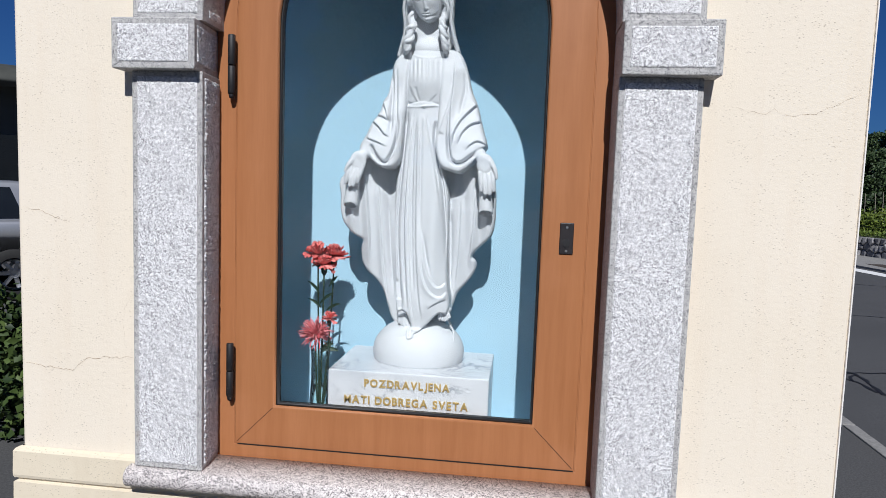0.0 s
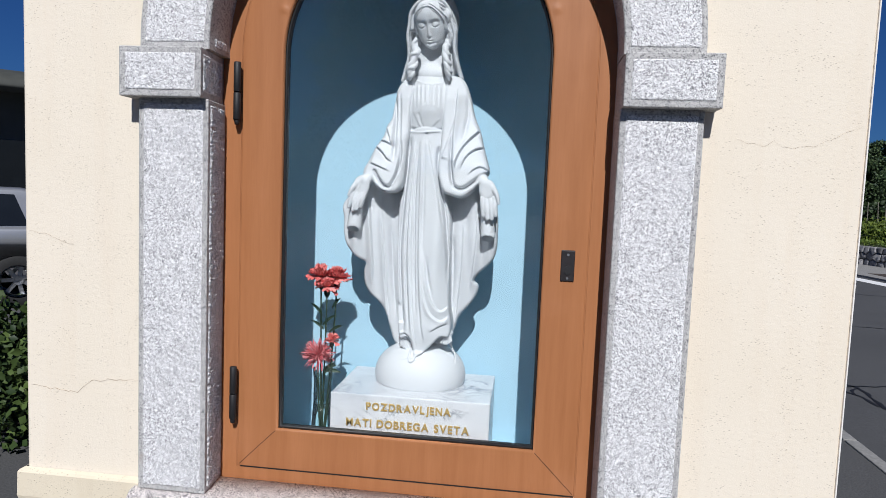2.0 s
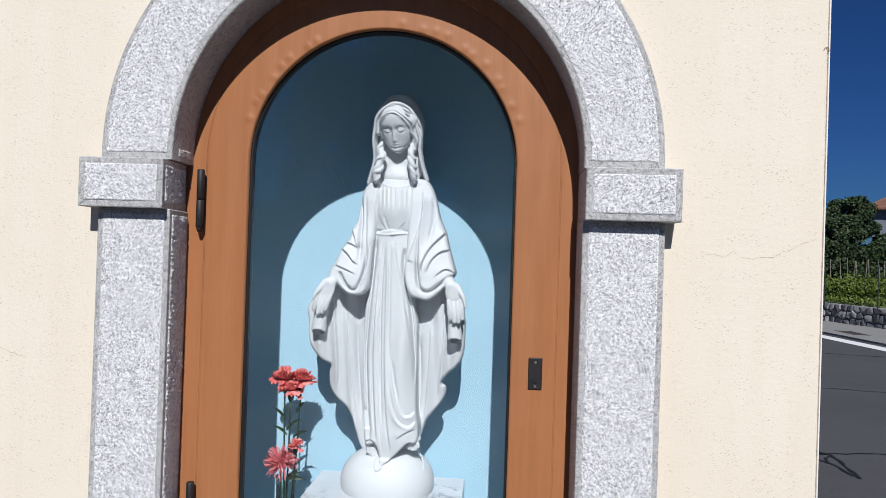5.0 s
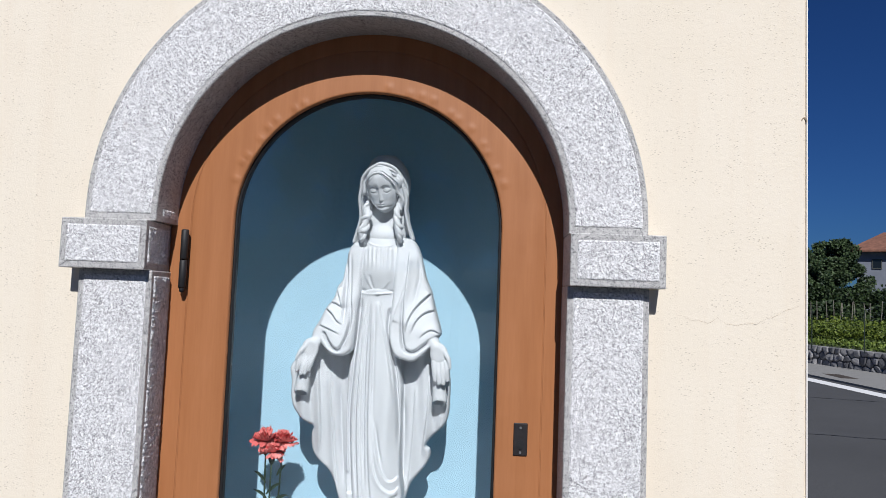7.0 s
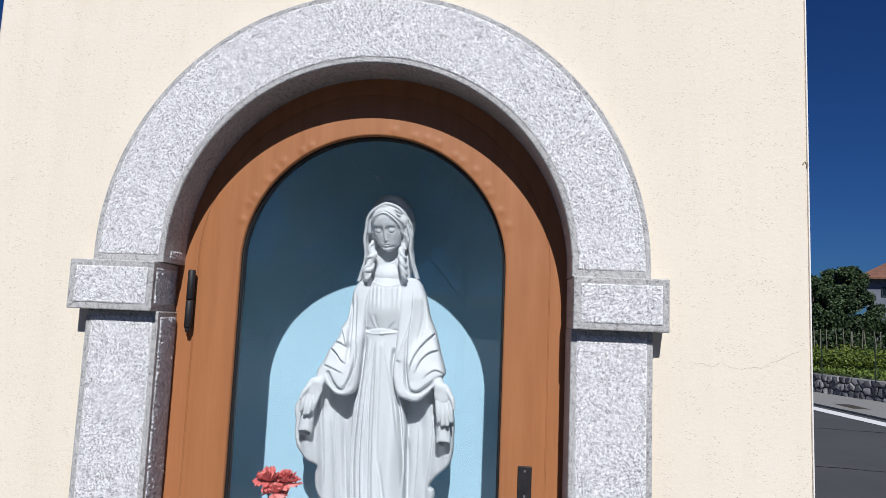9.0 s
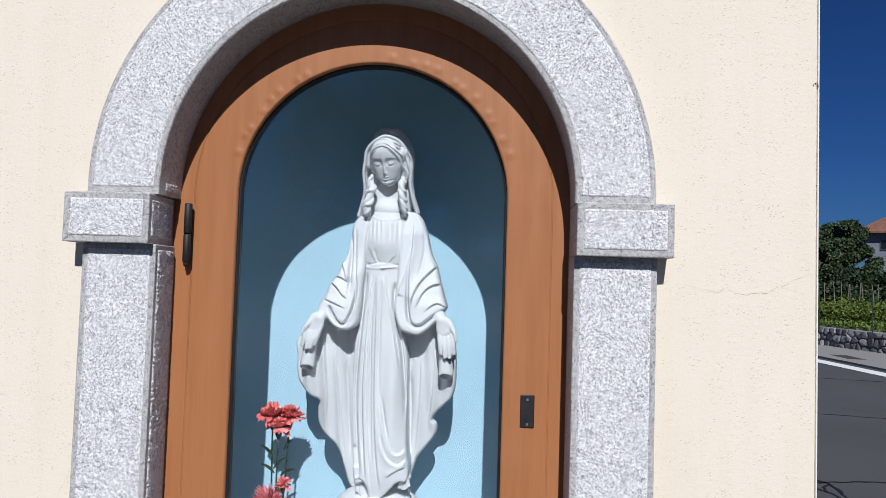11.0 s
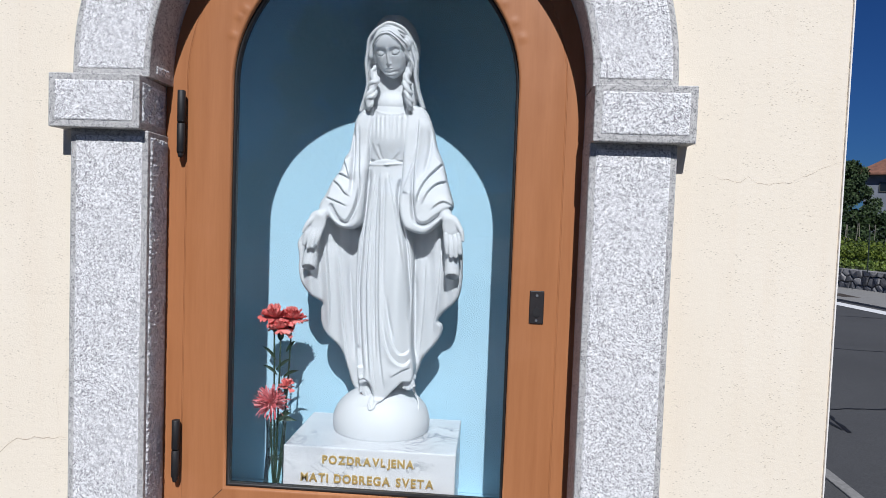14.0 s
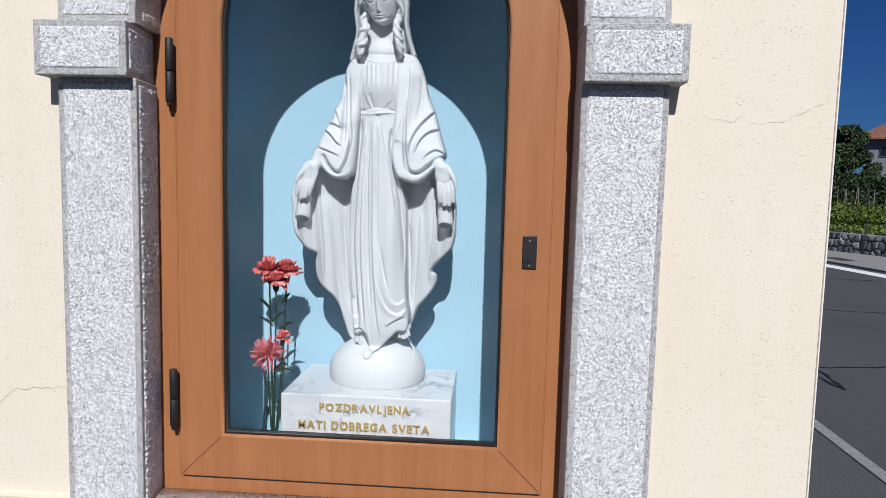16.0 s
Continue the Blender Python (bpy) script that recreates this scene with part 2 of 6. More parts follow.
# the house front's bluish shade is put into this wall colour
HOUSE_WALL = plain_material("shaded_blue_render", (0.165, 0.18, 0.215), 0.9, vary=0.15, scale=3)
OLIVE_WALL = plain_material("dark_olive_cladding", (0.055, 0.058, 0.05), 0.7, vary=0.2, scale=3)
DARK_GLASS = plain_material("dark_window_glass", (0.010, 0.012, 0.014), 0.08, vary=0.2, scale=2, bump_s=0)
CAR_PAINT = plain_material("silver_car_paint", (0.40, 0.41, 0.43), 0.28, 0.6, vary=0.05, scale=50, bump_s=0)
TYRE = plain_material("black_tyre_rubber", (0.012, 0.012, 0.012), 0.8, bump_s=0.2)
RIM = plain_material("silver_alloy_rim", (0.55, 0.56, 0.58), 0.3, 0.9, bump_s=0)


# ---- mesh helpers ----
def part(name, bm, mat, parent=None, label="", smooth=False):
    """Links a bmesh as one mesh object, under a thing where parent is given."""
    me = bpy.data.meshes.new(name)
    bmesh.ops.recalc_face_normals(bm, faces=bm.faces[:])
    bm.to_mesh(me)
    bm.free()
    return mesh_part(name, me, mat, parent, label, smooth)


def mesh_part(name, me, mat, parent=None, label="", smooth=False):
    me.materials.clear()
    me.materials.append(mat)
    if smooth:
        me.polygons.foreach_set("use_smooth", [True] * len(me.polygons))
    ob = new(name, me)
    if parent is not None:
        ob.parent = parent
    if label:
        tagged(ob, label)
    return ob


def thing(name, at, label, category, group="", kind=""):
    ob = new(name)
    ob.location = at
    ob.empty_display_size = 0.05
    return tagged(ob, label, category, group, kind)


def box(bm, lo, hi, bevel=0.0, segs=2):
    lo, hi = Vector(lo), Vector(hi)
    m = Matrix.LocRotScale((lo + hi) / 2, None, hi - lo)
    got = bmesh.ops.create_cube(bm, size=1.0, matrix=m)
    if bevel:
        edges = list({e for v in got["verts"] for e in v.link_edges})
        bmesh.ops.bevel(bm, geom=edges, offset=bevel, segments=segs, profile=0.5, affect="EDGES", clamp_overlap=True)
    return bm


def box_part(name, lo, hi, mat, parent=None, bevel=0.0, label="", segs=2):
    return part(name, box(bmesh.new(), lo, hi, bevel, segs), mat, parent, label)


def tube(bm, pts, radii, sides=8, caps=True):
    """A round tube along a line of points."""
    pts = [Vector(p) for p in pts]
    if not isinstance(radii, (list, tuple)):
        radii = [radii] * len(pts)
    rings, side = [], None
    for i, p in enumerate(pts):
        d = (pts[min(i + 1, len(pts) - 1)] - pts[max(i - 1, 0)]).normalized()
        if side is None:
            side = d.orthogonal().normalized()
        side = (side - d * side.dot(d)).normalized()
        up = d.cross(side)
        rings.append([bm.verts.new(p + (side * math.cos(a) + up * math.sin(a)) * radii[i])
                      for a in (2 * math.pi * k / sides for k in range(sides))])
    for a, b in zip(rings, rings[1:]):
        for k in range(sides):
            bm.faces.new((a[k], a[(k + 1) % sides], b[(k + 1) % sides], b[k]))
    if caps:
        bm.faces.new(rings[0][::-1])
        bm.faces.new(rings[-1])
    return bm


def lathe(bm, profile, steps=32, centre=(0, 0, 0)):
    """A turned shape: profile of (radius, height)."""
    c = Vector(centre)
    rings = [[bm.verts.new(c + Vector((r * math.cos(a), r * math.sin(a), z))) for a in (2 * math.pi * k / steps for k in range(steps))]
             for r, z in profile]
    for a, b in zip(rings, rings[1:]):
        for k in range(steps):
            bm.faces.new((a[k], a[(k + 1) % steps], b[(k + 1) % steps], b[k]))
    return bm


def extrude_outline(bm, outline, y0, y1):
    """A prism from an outline of (x, z) points between two depths."""
    front = [bm.verts.new((x, y0, z)) for x, z in outline]
    back = [bm.verts.new((x, y1, z)) for x, z in outline]
    bm.faces.new(front)
    bm.faces.new(back[::-1])
    n = len(outline)
    for i in range(n):
        bm.faces.new((front[i], back[i], back[(i + 1) % n], front[(i + 1) % n]))
    return bm


def array_mesh(name, verts, quads):
    me = bpy.data.meshes.new(name)
    verts, quads = np.asarray(verts, np.float32), np.asarray(quads, np.int32)
    me.vertices.add(len(verts))
    me.vertices.foreach_set("co", verts.ravel())
    k = quads.shape[1]
    me.loops.add(quads.size)
    me.loops.foreach_set("vertex_index", quads.ravel())
    me.polygons.add(len(quads))
    me.polygons.foreach_set("loop_start", np.arange(len(quads), dtype=np.int32) * k)
    me.update(calc_edges=True)
    me.validate()
    return me


def grid_quads(nu, nv):
    i = np.arange(nu - 1)[:, None] * nv + np.arange(nv - 1)[None, :]
    return np.stack([i, i + nv, i + nv + 1, i + 1], -1).reshape(-1, 4)


RNG = np.random.default_rng(7)


def hammer_heights(nu, nv, amp):
    """Chiselled relief: random pits random over a few millimetres, flat at the rim."""
    h = RNG.random((nu, nv))
    p = np.pad(h, 1, mode="edge")
    h = (p[1:-1, 1:-1] * 5 + p[:-2, 1:-1] + p[2:, 1:-1] + p[1:-1, :-2] + p[1:-1, 2:]) / 9
    h = (h - h.mean()) / h.std()
    h = np.clip(h, -2, 2.2) * amp
    h[0, :] = h[-1, :] = h[:, 0] = h[:, -1] = -0.0035
    return h


def hammered_sheet(name, parent, place, nu, nv, amp=0.0005, mat=None):
    """place(u, v, h) gives the points of a chiselled face, u and v from 0 to 1, h metres outwards."""
    u, v = np.meshgrid(np.linspace(0, 1, nu), np.linspace(0, 1, nv), indexing="ij")
    pts = place(u, v, hammer_heights(nu, nv, amp) + 0.0022)
    me = array_mesh(name, np.stack(pts, -1).reshape(-1, 3), grid_quads(nu, nv))
    return mesh_part(name, me, mat or HAMMERED, parent)


def arch_outline(cx, zc, r, zb, steps=64):
    """Points (x, z, out_x, out_z) round an arched opening, from the bottom left up over the arch."""
    pts = [(cx - r, zb, -1, -1)]
    pts += [(cx - r, zb + (zc - zb) * i / 6, -1, 0) for i in range(1, 6)]
    pts += [(cx - r * math.cos(a), zc + r * math.sin(a), -math.cos(a), math.sin(a)) for a in (math.pi * i / steps for i in range(steps + 1))]
    pts += [(cx + r, zc + (zb - zc) * i / 6, 1, 0) for i in range(1, 6)]
    pts += [(cx + r, zb, 1, -1)]
    return pts


def sweep_arch(bm, outline, profile, wave=None):
    """Sweeps a closed profile of (outward, depth) round an arched opening."""
    rings = []
    for i, (x, z, nx, nz) in enumerate(outline):
        rings.append([bm.verts.new((x + nx * o, y + (wave(i, o, y, x, z) if wave else 0), z + nz * o)) for o, y in profile])
    n, k = len(rings), len(profile)
    for i in range(n):
        a, b = rings[i], rings[(i + 1) % n]
        for j in range(k):
            bm.faces.new((a[j], a[(j + 1) % k], b[(j + 1) % k], b[j]))
    return bm


# ---- the shrine: walls and granite ----
CX, ZC = -0.102, 1.853           # centre of the arch
X0, X1 = -1.086, 0.901           # the front wall's edges
R_IN, R_OUT = 0.476, 0.650       # the granite arch
SPRING, IMPOST, FOOT = 1.835, 1.7195, 0.75
FRONT, PROUD = -0.030, -0.061    # front of the granite, front of the imposts

shrine = thing("wayside_shrine", (0, 0, 0), "cream stuccoed wayside shrine with grey granite arch round a glazed niche", "shrine")


def build_front_wall():
    bm = bmesh.new()
    hole = [(x, z) for x, z, _, _ in arch_outline(CX, ZC, 0.56, 0.70, 48)]
    top, low, side = 3.3, 0.0, 0.012
    y0, y1 = 0.0, 0.13
    n = len(hole)
    ring_f = [bm.verts.new((x, y0, z)) for x, z in hole]
    ring_b = [bm.verts.new((x, y1, z)) for x, z in hole]
    for i in range(n):
        bm.faces.new((ring_f[i], ring_f[(i + 1) % n], ring_b[(i + 1) % n], ring_b[i]))
    for ring, y, inset in ((ring_f, y0, side), (ring_b, y1, 0.0)):
        a, b = X0 + inset, X1 - inset
        apex = n // 2
        left = [bm.verts.new((a, y, z)) for z in (low, 0.70, ZC, top)]
        right = [bm.verts.new((b, y, z)) for z in (low, 0.70, ZC, top)]
        mid = bm.verts.new((CX, y, top))
        bm.faces.new([left[0], right[0], right[1], ring[-1], ring[0], left[1]])
        bm.faces.new([left[1]] + ring[:7] + [left[2]])
        bm.faces.new([left[2]] + ring[6:apex + 1] + [mid, left[3]])
        bm.faces.new([mid] + ring[apex:n - 6] + [right[2], right[3]])
        bm.faces.new([right[2]] + ring[n - 7:] + [right[1]])
    # rounded outer corners
    for s, x in ((-1, X0), (1, X1)):
        prev = None
        for i in range(7):
            a = math.pi / 2 * i / 6
            px = x - s * side * (1 - math.sin(a))
            py = side * (1 - math.cos(a))
            cur = [bm.verts.new((px, py, low)), bm.verts.new((px, py, top))]
            if prev:
                bm.faces.new((prev[0], prev[1], cur[1], cur[0]))
            prev = cur
        end = [bm.verts.new((x, 0.13, low)), bm.verts.new((x, 0.13, top))]
        bm.faces.new((prev[0], prev[1], end[1], end[0]))
    bmesh.ops.remove_doubles(bm, verts=bm.verts[:], dist=1e-5)
    return part("front_wall", bm, CREAM, shrine, "cream stucco front wall with an arched opening and hairline cracks")


build_front_wall()
bm = bmesh.new()
box(bm, (X1 - 0.0024, -0.0003, 0.764), (X1 + 0.0004, 0.0135, 3.3), 0.0004)
part("corner_bead", bm, BEAD, shrine, "thin white corner bead on the wall's edge")
box_part("side_wall", (X0, 0.13, 0), (X0 + 0.15, 1.35, 3.3), CREAM, shrine)
box_part("side_wall", (X1 - 0.15, 0.13, 0), (X1, 1.35, 3.3), CREAM, shrine)
box_part("back_wall", (X0 + 0.15, 1.2, 0), (X1 - 0.15, 1.35, 3.3), CREAM, shrine)
box_part("roof_slab", (X0 - 0.05, -0.05, 3.3), (X1 + 0.05, 1.4, 3.4), CONCRETE, shrine)

# the niche behind the door, one open box of painted slabs
bm = bmesh.new()
NL, NR, NB, NF, NT = -0.60, 0.40, 0.455, 0.755, 2.42
box(bm, (NL - 0.04, 0.132, NF - 0.10), (NR + 0.04, NB + 0.05, NF))
box(bm, (NL - 0.04, 0.132, NT), (NR + 0.04, NB + 0.05, NT + 0.05))
box(bm, (NL - 0.04, NB, NF + 0.001), (NR + 0.04, NB + 0.05, NT - 0.001))
box(bm, (NL - 0.04, 0.132, NF + 0.001), (NL, NB - 0.001, NT - 0.001))
box(bm, (NR, 0.132, NF + 0.001), (NR + 0.04, NB - 0.001, NT - 0.001))
part("niche_lining", bm, NICHE, shrine, "light blue painted niche lining")


def plinth_profile():
    """(outward, z) from the wall's face down to the ground."""
    return [(0.0, 0.764), (0.010, 0.759), (0.014, 0.753), (0.015, 0.690), (0.013, 0.682), (0.006, 0.679), (0.006, 0.674),
            (0.014, 0.671), (0.015, 0.600), (0.013, 0.594), (0.006, 0.591), (0.006, 0.586), (0.014, 0.583), (0.015, 0.0)]


def build_plinth():
    bm = bmesh.new()
    for low_only in (False, True):
        rows = [(o + 0.001, z) for o, z in plinth_profile() if z < 0.6935 or not low_only]
        if low_only:
            runs = [[((-0.760, -o, z), (0.556, -o, z)) for o, z in rows]]
        else:
            runs = [[((X0 - o, 1.3, z), (X0 - o, -o, z), (-0.760, -o, z)) for o, z in rows],
                    [((0.556, -o, z), (X1 + o, -o, z), (X1 + o, 1.3, z)) for o, z in rows]]
        for run in runs:
            rings = [[bm.verts.new(p) for p in row] for row in run]
            for a, b in zip(rings, rings[1:]):
                for i in range(len(a) - 1):
                    bm.faces.new((a[i], a[i + 1], b[i + 1], b[i]))
    return part("plinth_moulding", bm, PLINTH, shrine, "pale cream plinth moulding, stained along its upper edge")


build_plinth()


def granite_block(name, lo, hi, margin=0.012, jamb=0, top=False):
    """A sawn block with chiselled fields inside smooth margins. jamb: the side (-1, 1) whose reveal is chiselled too."""
    lo, hi = Vector(lo), Vector(hi)
    splay = 0.095 if jamb else 0.0
    bm = box(bmesh.new(), lo, hi, 0.0025)
    for v in bm.verts:
        if jamb and v.co.x * jamb > (hi.x if jamb > 0 else lo.x) * jamb - 0.004:
            v.co.x -= jamb * splay * (v.co.y - lo.y)
    block = part(name, bm, SAWN, shrine)
    a, b = lo + Vector((margin, 0, margin)), hi - Vector((margin, 0, margin))
    nu, nv = max(8, int((b.x - a.x) / 0.0026)), max(8, int((b.z - a.z) / 0.0026))
    hammered_sheet("hammered_face", block, lambda u, v, h: (a.x + (b.x - a.x) * u, lo.y - h, a.z + (b.z - a.z) * v), nu, nv)
    if jamb:
        x = hi.x if jamb > 0 else lo.x
        y0, y1 = lo.y + margin, 0.070
        nu = int((y1 - y0) / 0.0026)
        hammered_sheet("hammered_face", block, lambda u, v, h: (x + jamb * (h - splay * (y0 - lo.y + (y1 - y0) * u)), y0 + (y1 - y0) * u, a.z + (b.z - a.z) * v), nu, nv, 0.0017)
    return block


granite_block("pilaster", (-0.755, FRONT, FOOT), (CX - R_IN, 0.120, IMPOST), jamb=1)
granite_block("pilaster", (CX + R_IN, FRONT, FOOT), (0.5525, 0.120, IMPOST))
granite_block("impost", (-0.786, PROUD, IMPOST), (CX - R_IN - 0.004, 0.120, SPRING), 0.014, jamb=1)
granite_block("impost", (CX + R_IN + 0.001, PROUD, IMPOST), (0.580, 0.120, SPRING), 0.014)


def build_arch():
    steps = 96
    bm = bmesh.new()
    prof = [(R_IN, 0.120), (R_IN, FRONT + 0.0025), (R_IN + 0.0025, FRONT), (R_OUT - 0.0025, FRONT), (R_OUT, FRONT + 0.0025), (R_OUT, 0.120)]
    rings = []
    base = SPRING - ZC
    for i in range(steps + 1):
        a = math.pi * i / steps
        rings.append([bm.verts.new((CX - r * math.cos(a), y, ZC + r * math.sin(a))) for r, y in prof])
    feet = [[bm.verts.new((CX - r * math.cos(a), y, SPRING + 0.0015)) for r, y in prof] for a in (0, math.pi)]
    rings = [feet[0]] + rings + [feet[1]]
    for a, b in zip(rings, rings[1:]):
        for j in range(len(prof) - 1):
            bm.faces.new((a[j], a[j + 1], b[j + 1], b[j]))
    bm.faces.new(feet[0])
    bm.faces.new(feet[1])
    arch = part("arch_ring", bm, SAWN, shrine, "bush-hammered grey granite arch with smooth margins")
    ra, rb = R_IN + 0.012, R_OUT - 0.012

    def place(u, v, h):
        r = ra + (rb - ra) * u
        a = -0.004 + (math.pi + 0.008) * v
        return CX - r * np.cos(a), FRONT - h, ZC + r * np.sin(a)
    hammered_sheet("hammered_face", arch, place, 56, 660)
    # the small chiselled strip at the foot of the left reveal
    hammered_sheet("hammered_face", arch, lambda u, v, h: (CX - R_IN + h * 0.8, 0.0 + 0.062 * u, SPRING + 0.012 + 0.02 * v), 24, 9, 0.0012)


build_arch()


def build_sill():
    bm = bmesh.new()
    r, top, thick, nose = 0.024, FOOT, 0.056, -0.058
    prof = [(0.076, top), (nose + r, top - 0.002)]
    prof += [(nose + r - r * math.sin(a), top - 0.002 - r + r * math.cos(a)) for a in (math.pi * i / 10 for i in range(1, 11))]
    prof += [(nose + r, top - 0.002 - 2 * r), (nose + r + 0.004, top - thick), (0.076, top - thick)]
    cols = []
    for x, s in ((-0.772, 0.0), (-0.768, 1.0), (0.562, 1.0), (0.566, 0.0)):
        cols.append([bm.verts.new((x, y + (1 - s) * (0.004 if y < 0 else 0), z)) for y, z in prof])
    for a, b in zip(cols, cols[1:]):
        for j in range(len(prof)):
            k = (j + 1) % len(prof)
            bm.faces.new((a[j], a[k], b[k], b[j]))
    bm.faces.new(cols[0][::-1])
    bm.faces.new(cols[-1])
    part("sill", bm, SILL, shrine, "speckled granite sill with a rounded nose", True)


build_sill()


def crack(points, width):
    """A hairline crack: a narrow ragged strip in the gap's shadow colour, a hair proud of the stucco."""
    bm = bmesh.new()
    fine = []
    for (x0, z0), (x1, z1) in zip(points, points[1:]):
        steps = max(3, int(math.hypot(x1 - x0, z1 - z0) / 0.006))
        fine += [(x0 + (x1 - x0) * i / steps, z0 + (z1 - z0) * i / steps) for i in range(steps)]
    fine.append(points[-1])
    prev = None
    for i, (x, z) in enumerate(fine):
        taper = min(1.0, i / 8, (len(fine) - 1 - i) / 8)
        w = width * (0.25 + 0.75 * taper) * random.uniform(0.5, 1.2)
        z += 0.0024 * noise.noise((x * 60, z * 60, 3.1)) * 2 + 0.0016 * noise.noise((x * 240, z * 60, 1.1)) * 2 + random.uniform(-0.0006, 0.0006)
        cur = [bm.verts.new((x, -0.0006, z - w / 2)), bm.verts.new((x + random.uniform(-.0004, .0004), -0.0006, z + w / 2))]
        if prev:
            bm.faces.new((prev[0], cur[0], cur[1], prev[1]))
        prev = cur
    part("crack", bm, CRACK, shrine, "hairline crack in the stucco")


crack([(0.61, 1.667), (0.648, 1.657), (0.692, 1.65), (0.708, 1.661), (0.726, 1.65), (0.752, 1.646), (0.789, 1.653), (0.825, 1.669), (0.86, 1.686), (0.898, 1.699)], 0.0004)
# a small chip in the render beside the corner, a thin curve in shadow colour
bm = bmesh.new()
tube(bm, [(0.8935 + 0.0052 * math.cos(math.pi * k / 8), -0.0006 + 0.0008 * math.sin(k * 1.7), 2.110 + 0.0066 * math.sin(math.pi * k / 8)) for k in range(-1, 9)], 0.0013, 6)
part("chip", bm, CRACK, shrine, "small curved chip in the stucco")
crack([(-1.07, 0.984), (-0.985, 0.976), (-0.939, 0.975), (-0.907, 1.004), (-0.85, 1.012), (-0.765, 1.018)], 0.0014)
crack([(-1.071, 1.384), (-1.024, 1.379), (-0.978, 1.359), (-0.940, 1.350)], 0.0009)
crack([(-0.768, 1.185), (-0.781, 1.170), (-0.798, 1.140), (-0.803, 1.104), (-0.796, 1.061)], 0.0010)

# ---- the glazed door ----
GX, GZ, GR, GB = -0.105, 1.850, 0.332, 0.889
door = thing("glazed_door", (0, 0.095, GB - 0.14), "closed arched glazed door with orange-brown frame and black hinges", "door")
door_inverse = Matrix.Translation((0, -0.1, -(GB - 0.14)))


def door_part(name, bm, mat, label="", smooth=False, parent=None):
    bm.transform(door_inverse)
    return part(name, bm, mat, parent or door, label, smooth)


opening = arch_outline(GX, GZ, GR, GB, 150)
DENTS = [(math.radians(18 + 6.2 * i + 1.6 * math.sin(i * 2.3)), 0.017 + 0.004 * math.sin(i * 1.7), 0.6 + 0.4 * math.sin(i * 3.1 + 1) ** 2)
         for i in range(24) if not (8 <= i <= 12)]


def dents(i, o, y, x, z):
    """The row of dimples where the frame was bent round the arch."""
    if y > 0.0865 or z < GZ or o < 0.004:
        return 0.0
    a = math.atan2(z - GZ, -(x - GX))
    return -sum(s * 0.0034 * math.exp(-((a - c) * GR / 0.0062) ** 2 - ((o - q) / 0.010) ** 2) for c, q, s in DENTS)


leaf_profile = [(0.0, 0.125), (0.0, 0.089), (0.0015, 0.0862), (0.004, 0.085)]
leaf_profile += [(0.006 + 0.003 * k, 0.085) for k in range(11)]
leaf_profile += [(0.060, 0.085), (0.104, 0.085), (0.1052, 0.0853), (0.1055, 0.0858), (0.1055, 0.125)]
leaf = door_part("door_frame", sweep_arch(bmesh.new(), opening, leaf_profile, dents), DOOR, "orange-brown wood-film frame, dimpled round the arch", True)
fixed = [(0.1078, 0.128), (0.1078, 0.0849), (0.1084, 0.0844), (0.157, 0.0844), (0.157, 0.128)]
door_part("outer_frame", sweep_arch(bmesh.new(), opening, fixed), DOOR, "narrow fixed frame in the same orange-brown film")
door_part("frame_seal", sweep_arch(bmesh.new(), opening, [(0.1056, 0.124), (0.1056, 0.0855), (0.1077, 0.0855), (0.1077, 0.124)]), DOOR, "joint strip between leaf and fixed frame")
bm = bmesh.new()
box(bm, (GX - GR - 0.098, 0.0835, GB - 0.1078), (GX + GR + 0.104, 0.088, GB - 0.1052))
door_part("drip_groove", bm, RUBBER, "black drip groove along the bottom rail")
gasket = [(-0.0065, 0.116), (-0.0065, 0.103), (-0.0045, 0.0985), (0.0, 0.0975), (0.0, 0.116)]
door_part("glass_gasket", sweep_arch(bmesh.new(), opening, gasket), RUBBER, "black rubber glazing gasket", True)
bm = bmesh.new()
extrude_outline(bm, [(x - nx * 0.004, z - nz * 0.004) for x, z, nx, nz in opening], 0.106, 0.110)
pane = door_part("glass_pane", bm, GLASS, "clear glass pane reflecting trees and sky")
pane.visible_shadow = False

# mitre joints at the two lower corners
for s in (-1, 1):
    bm = bmesh.new()
    a = Vector((GX + s * (GR + 0.004), 0.0848, GB - 0.004))
    b = Vector((GX + s * (GR + 0.101), 0.0848, GB - 0.101))
    side = Vector((s * 0.0006, 0, 0.0006))
    bm.faces.new([bm.verts.new(p) for p in (a - side, b - side, b + side, a + side)])
    door_part("mitre_joint", bm, JOINT)


def build_lock():
    bm = bmesh.new()
    box(bm, (0.270, 0.0815, 1.319), (0.303, 0.086, 1.395), 0.0035, 3)
    plate = door_part("lock_plate", bm, BROWN_METAL, "dark brown anodised lock plate with a keyhole")
    bm = bmesh.new()
    bm2 = [(0.0085 * math.sin(a), 0.0085 * math.cos(a)) for a in (2 * math.pi * k / 20 for k in range(20))]
    ring = [(0.2865 + x, 1.346 + z * 1.25) for x, z in bm2]
    extrude_outline(bm, ring, 0.0795, 0.083)
    door_part("cylinder", bm, BLACK_METAL, parent=plate)
    for z in (1.384, 1.327):
        bm = bmesh.new()
        extrude_outline(bm, [(0.2865 + x * 0.36, z + y * 0.36) for x, y in bm2], 0.0802, 0.083)
        door_part("screw", bm, RIM, parent=plate)
    bm = bmesh.new()
    box(bm, (0.2850, 0.0788, 1.338), (0.2880, 0.0805, 1.352))
    door_part("keyhole", bm, RUBBER, parent=plate)


build_lock()


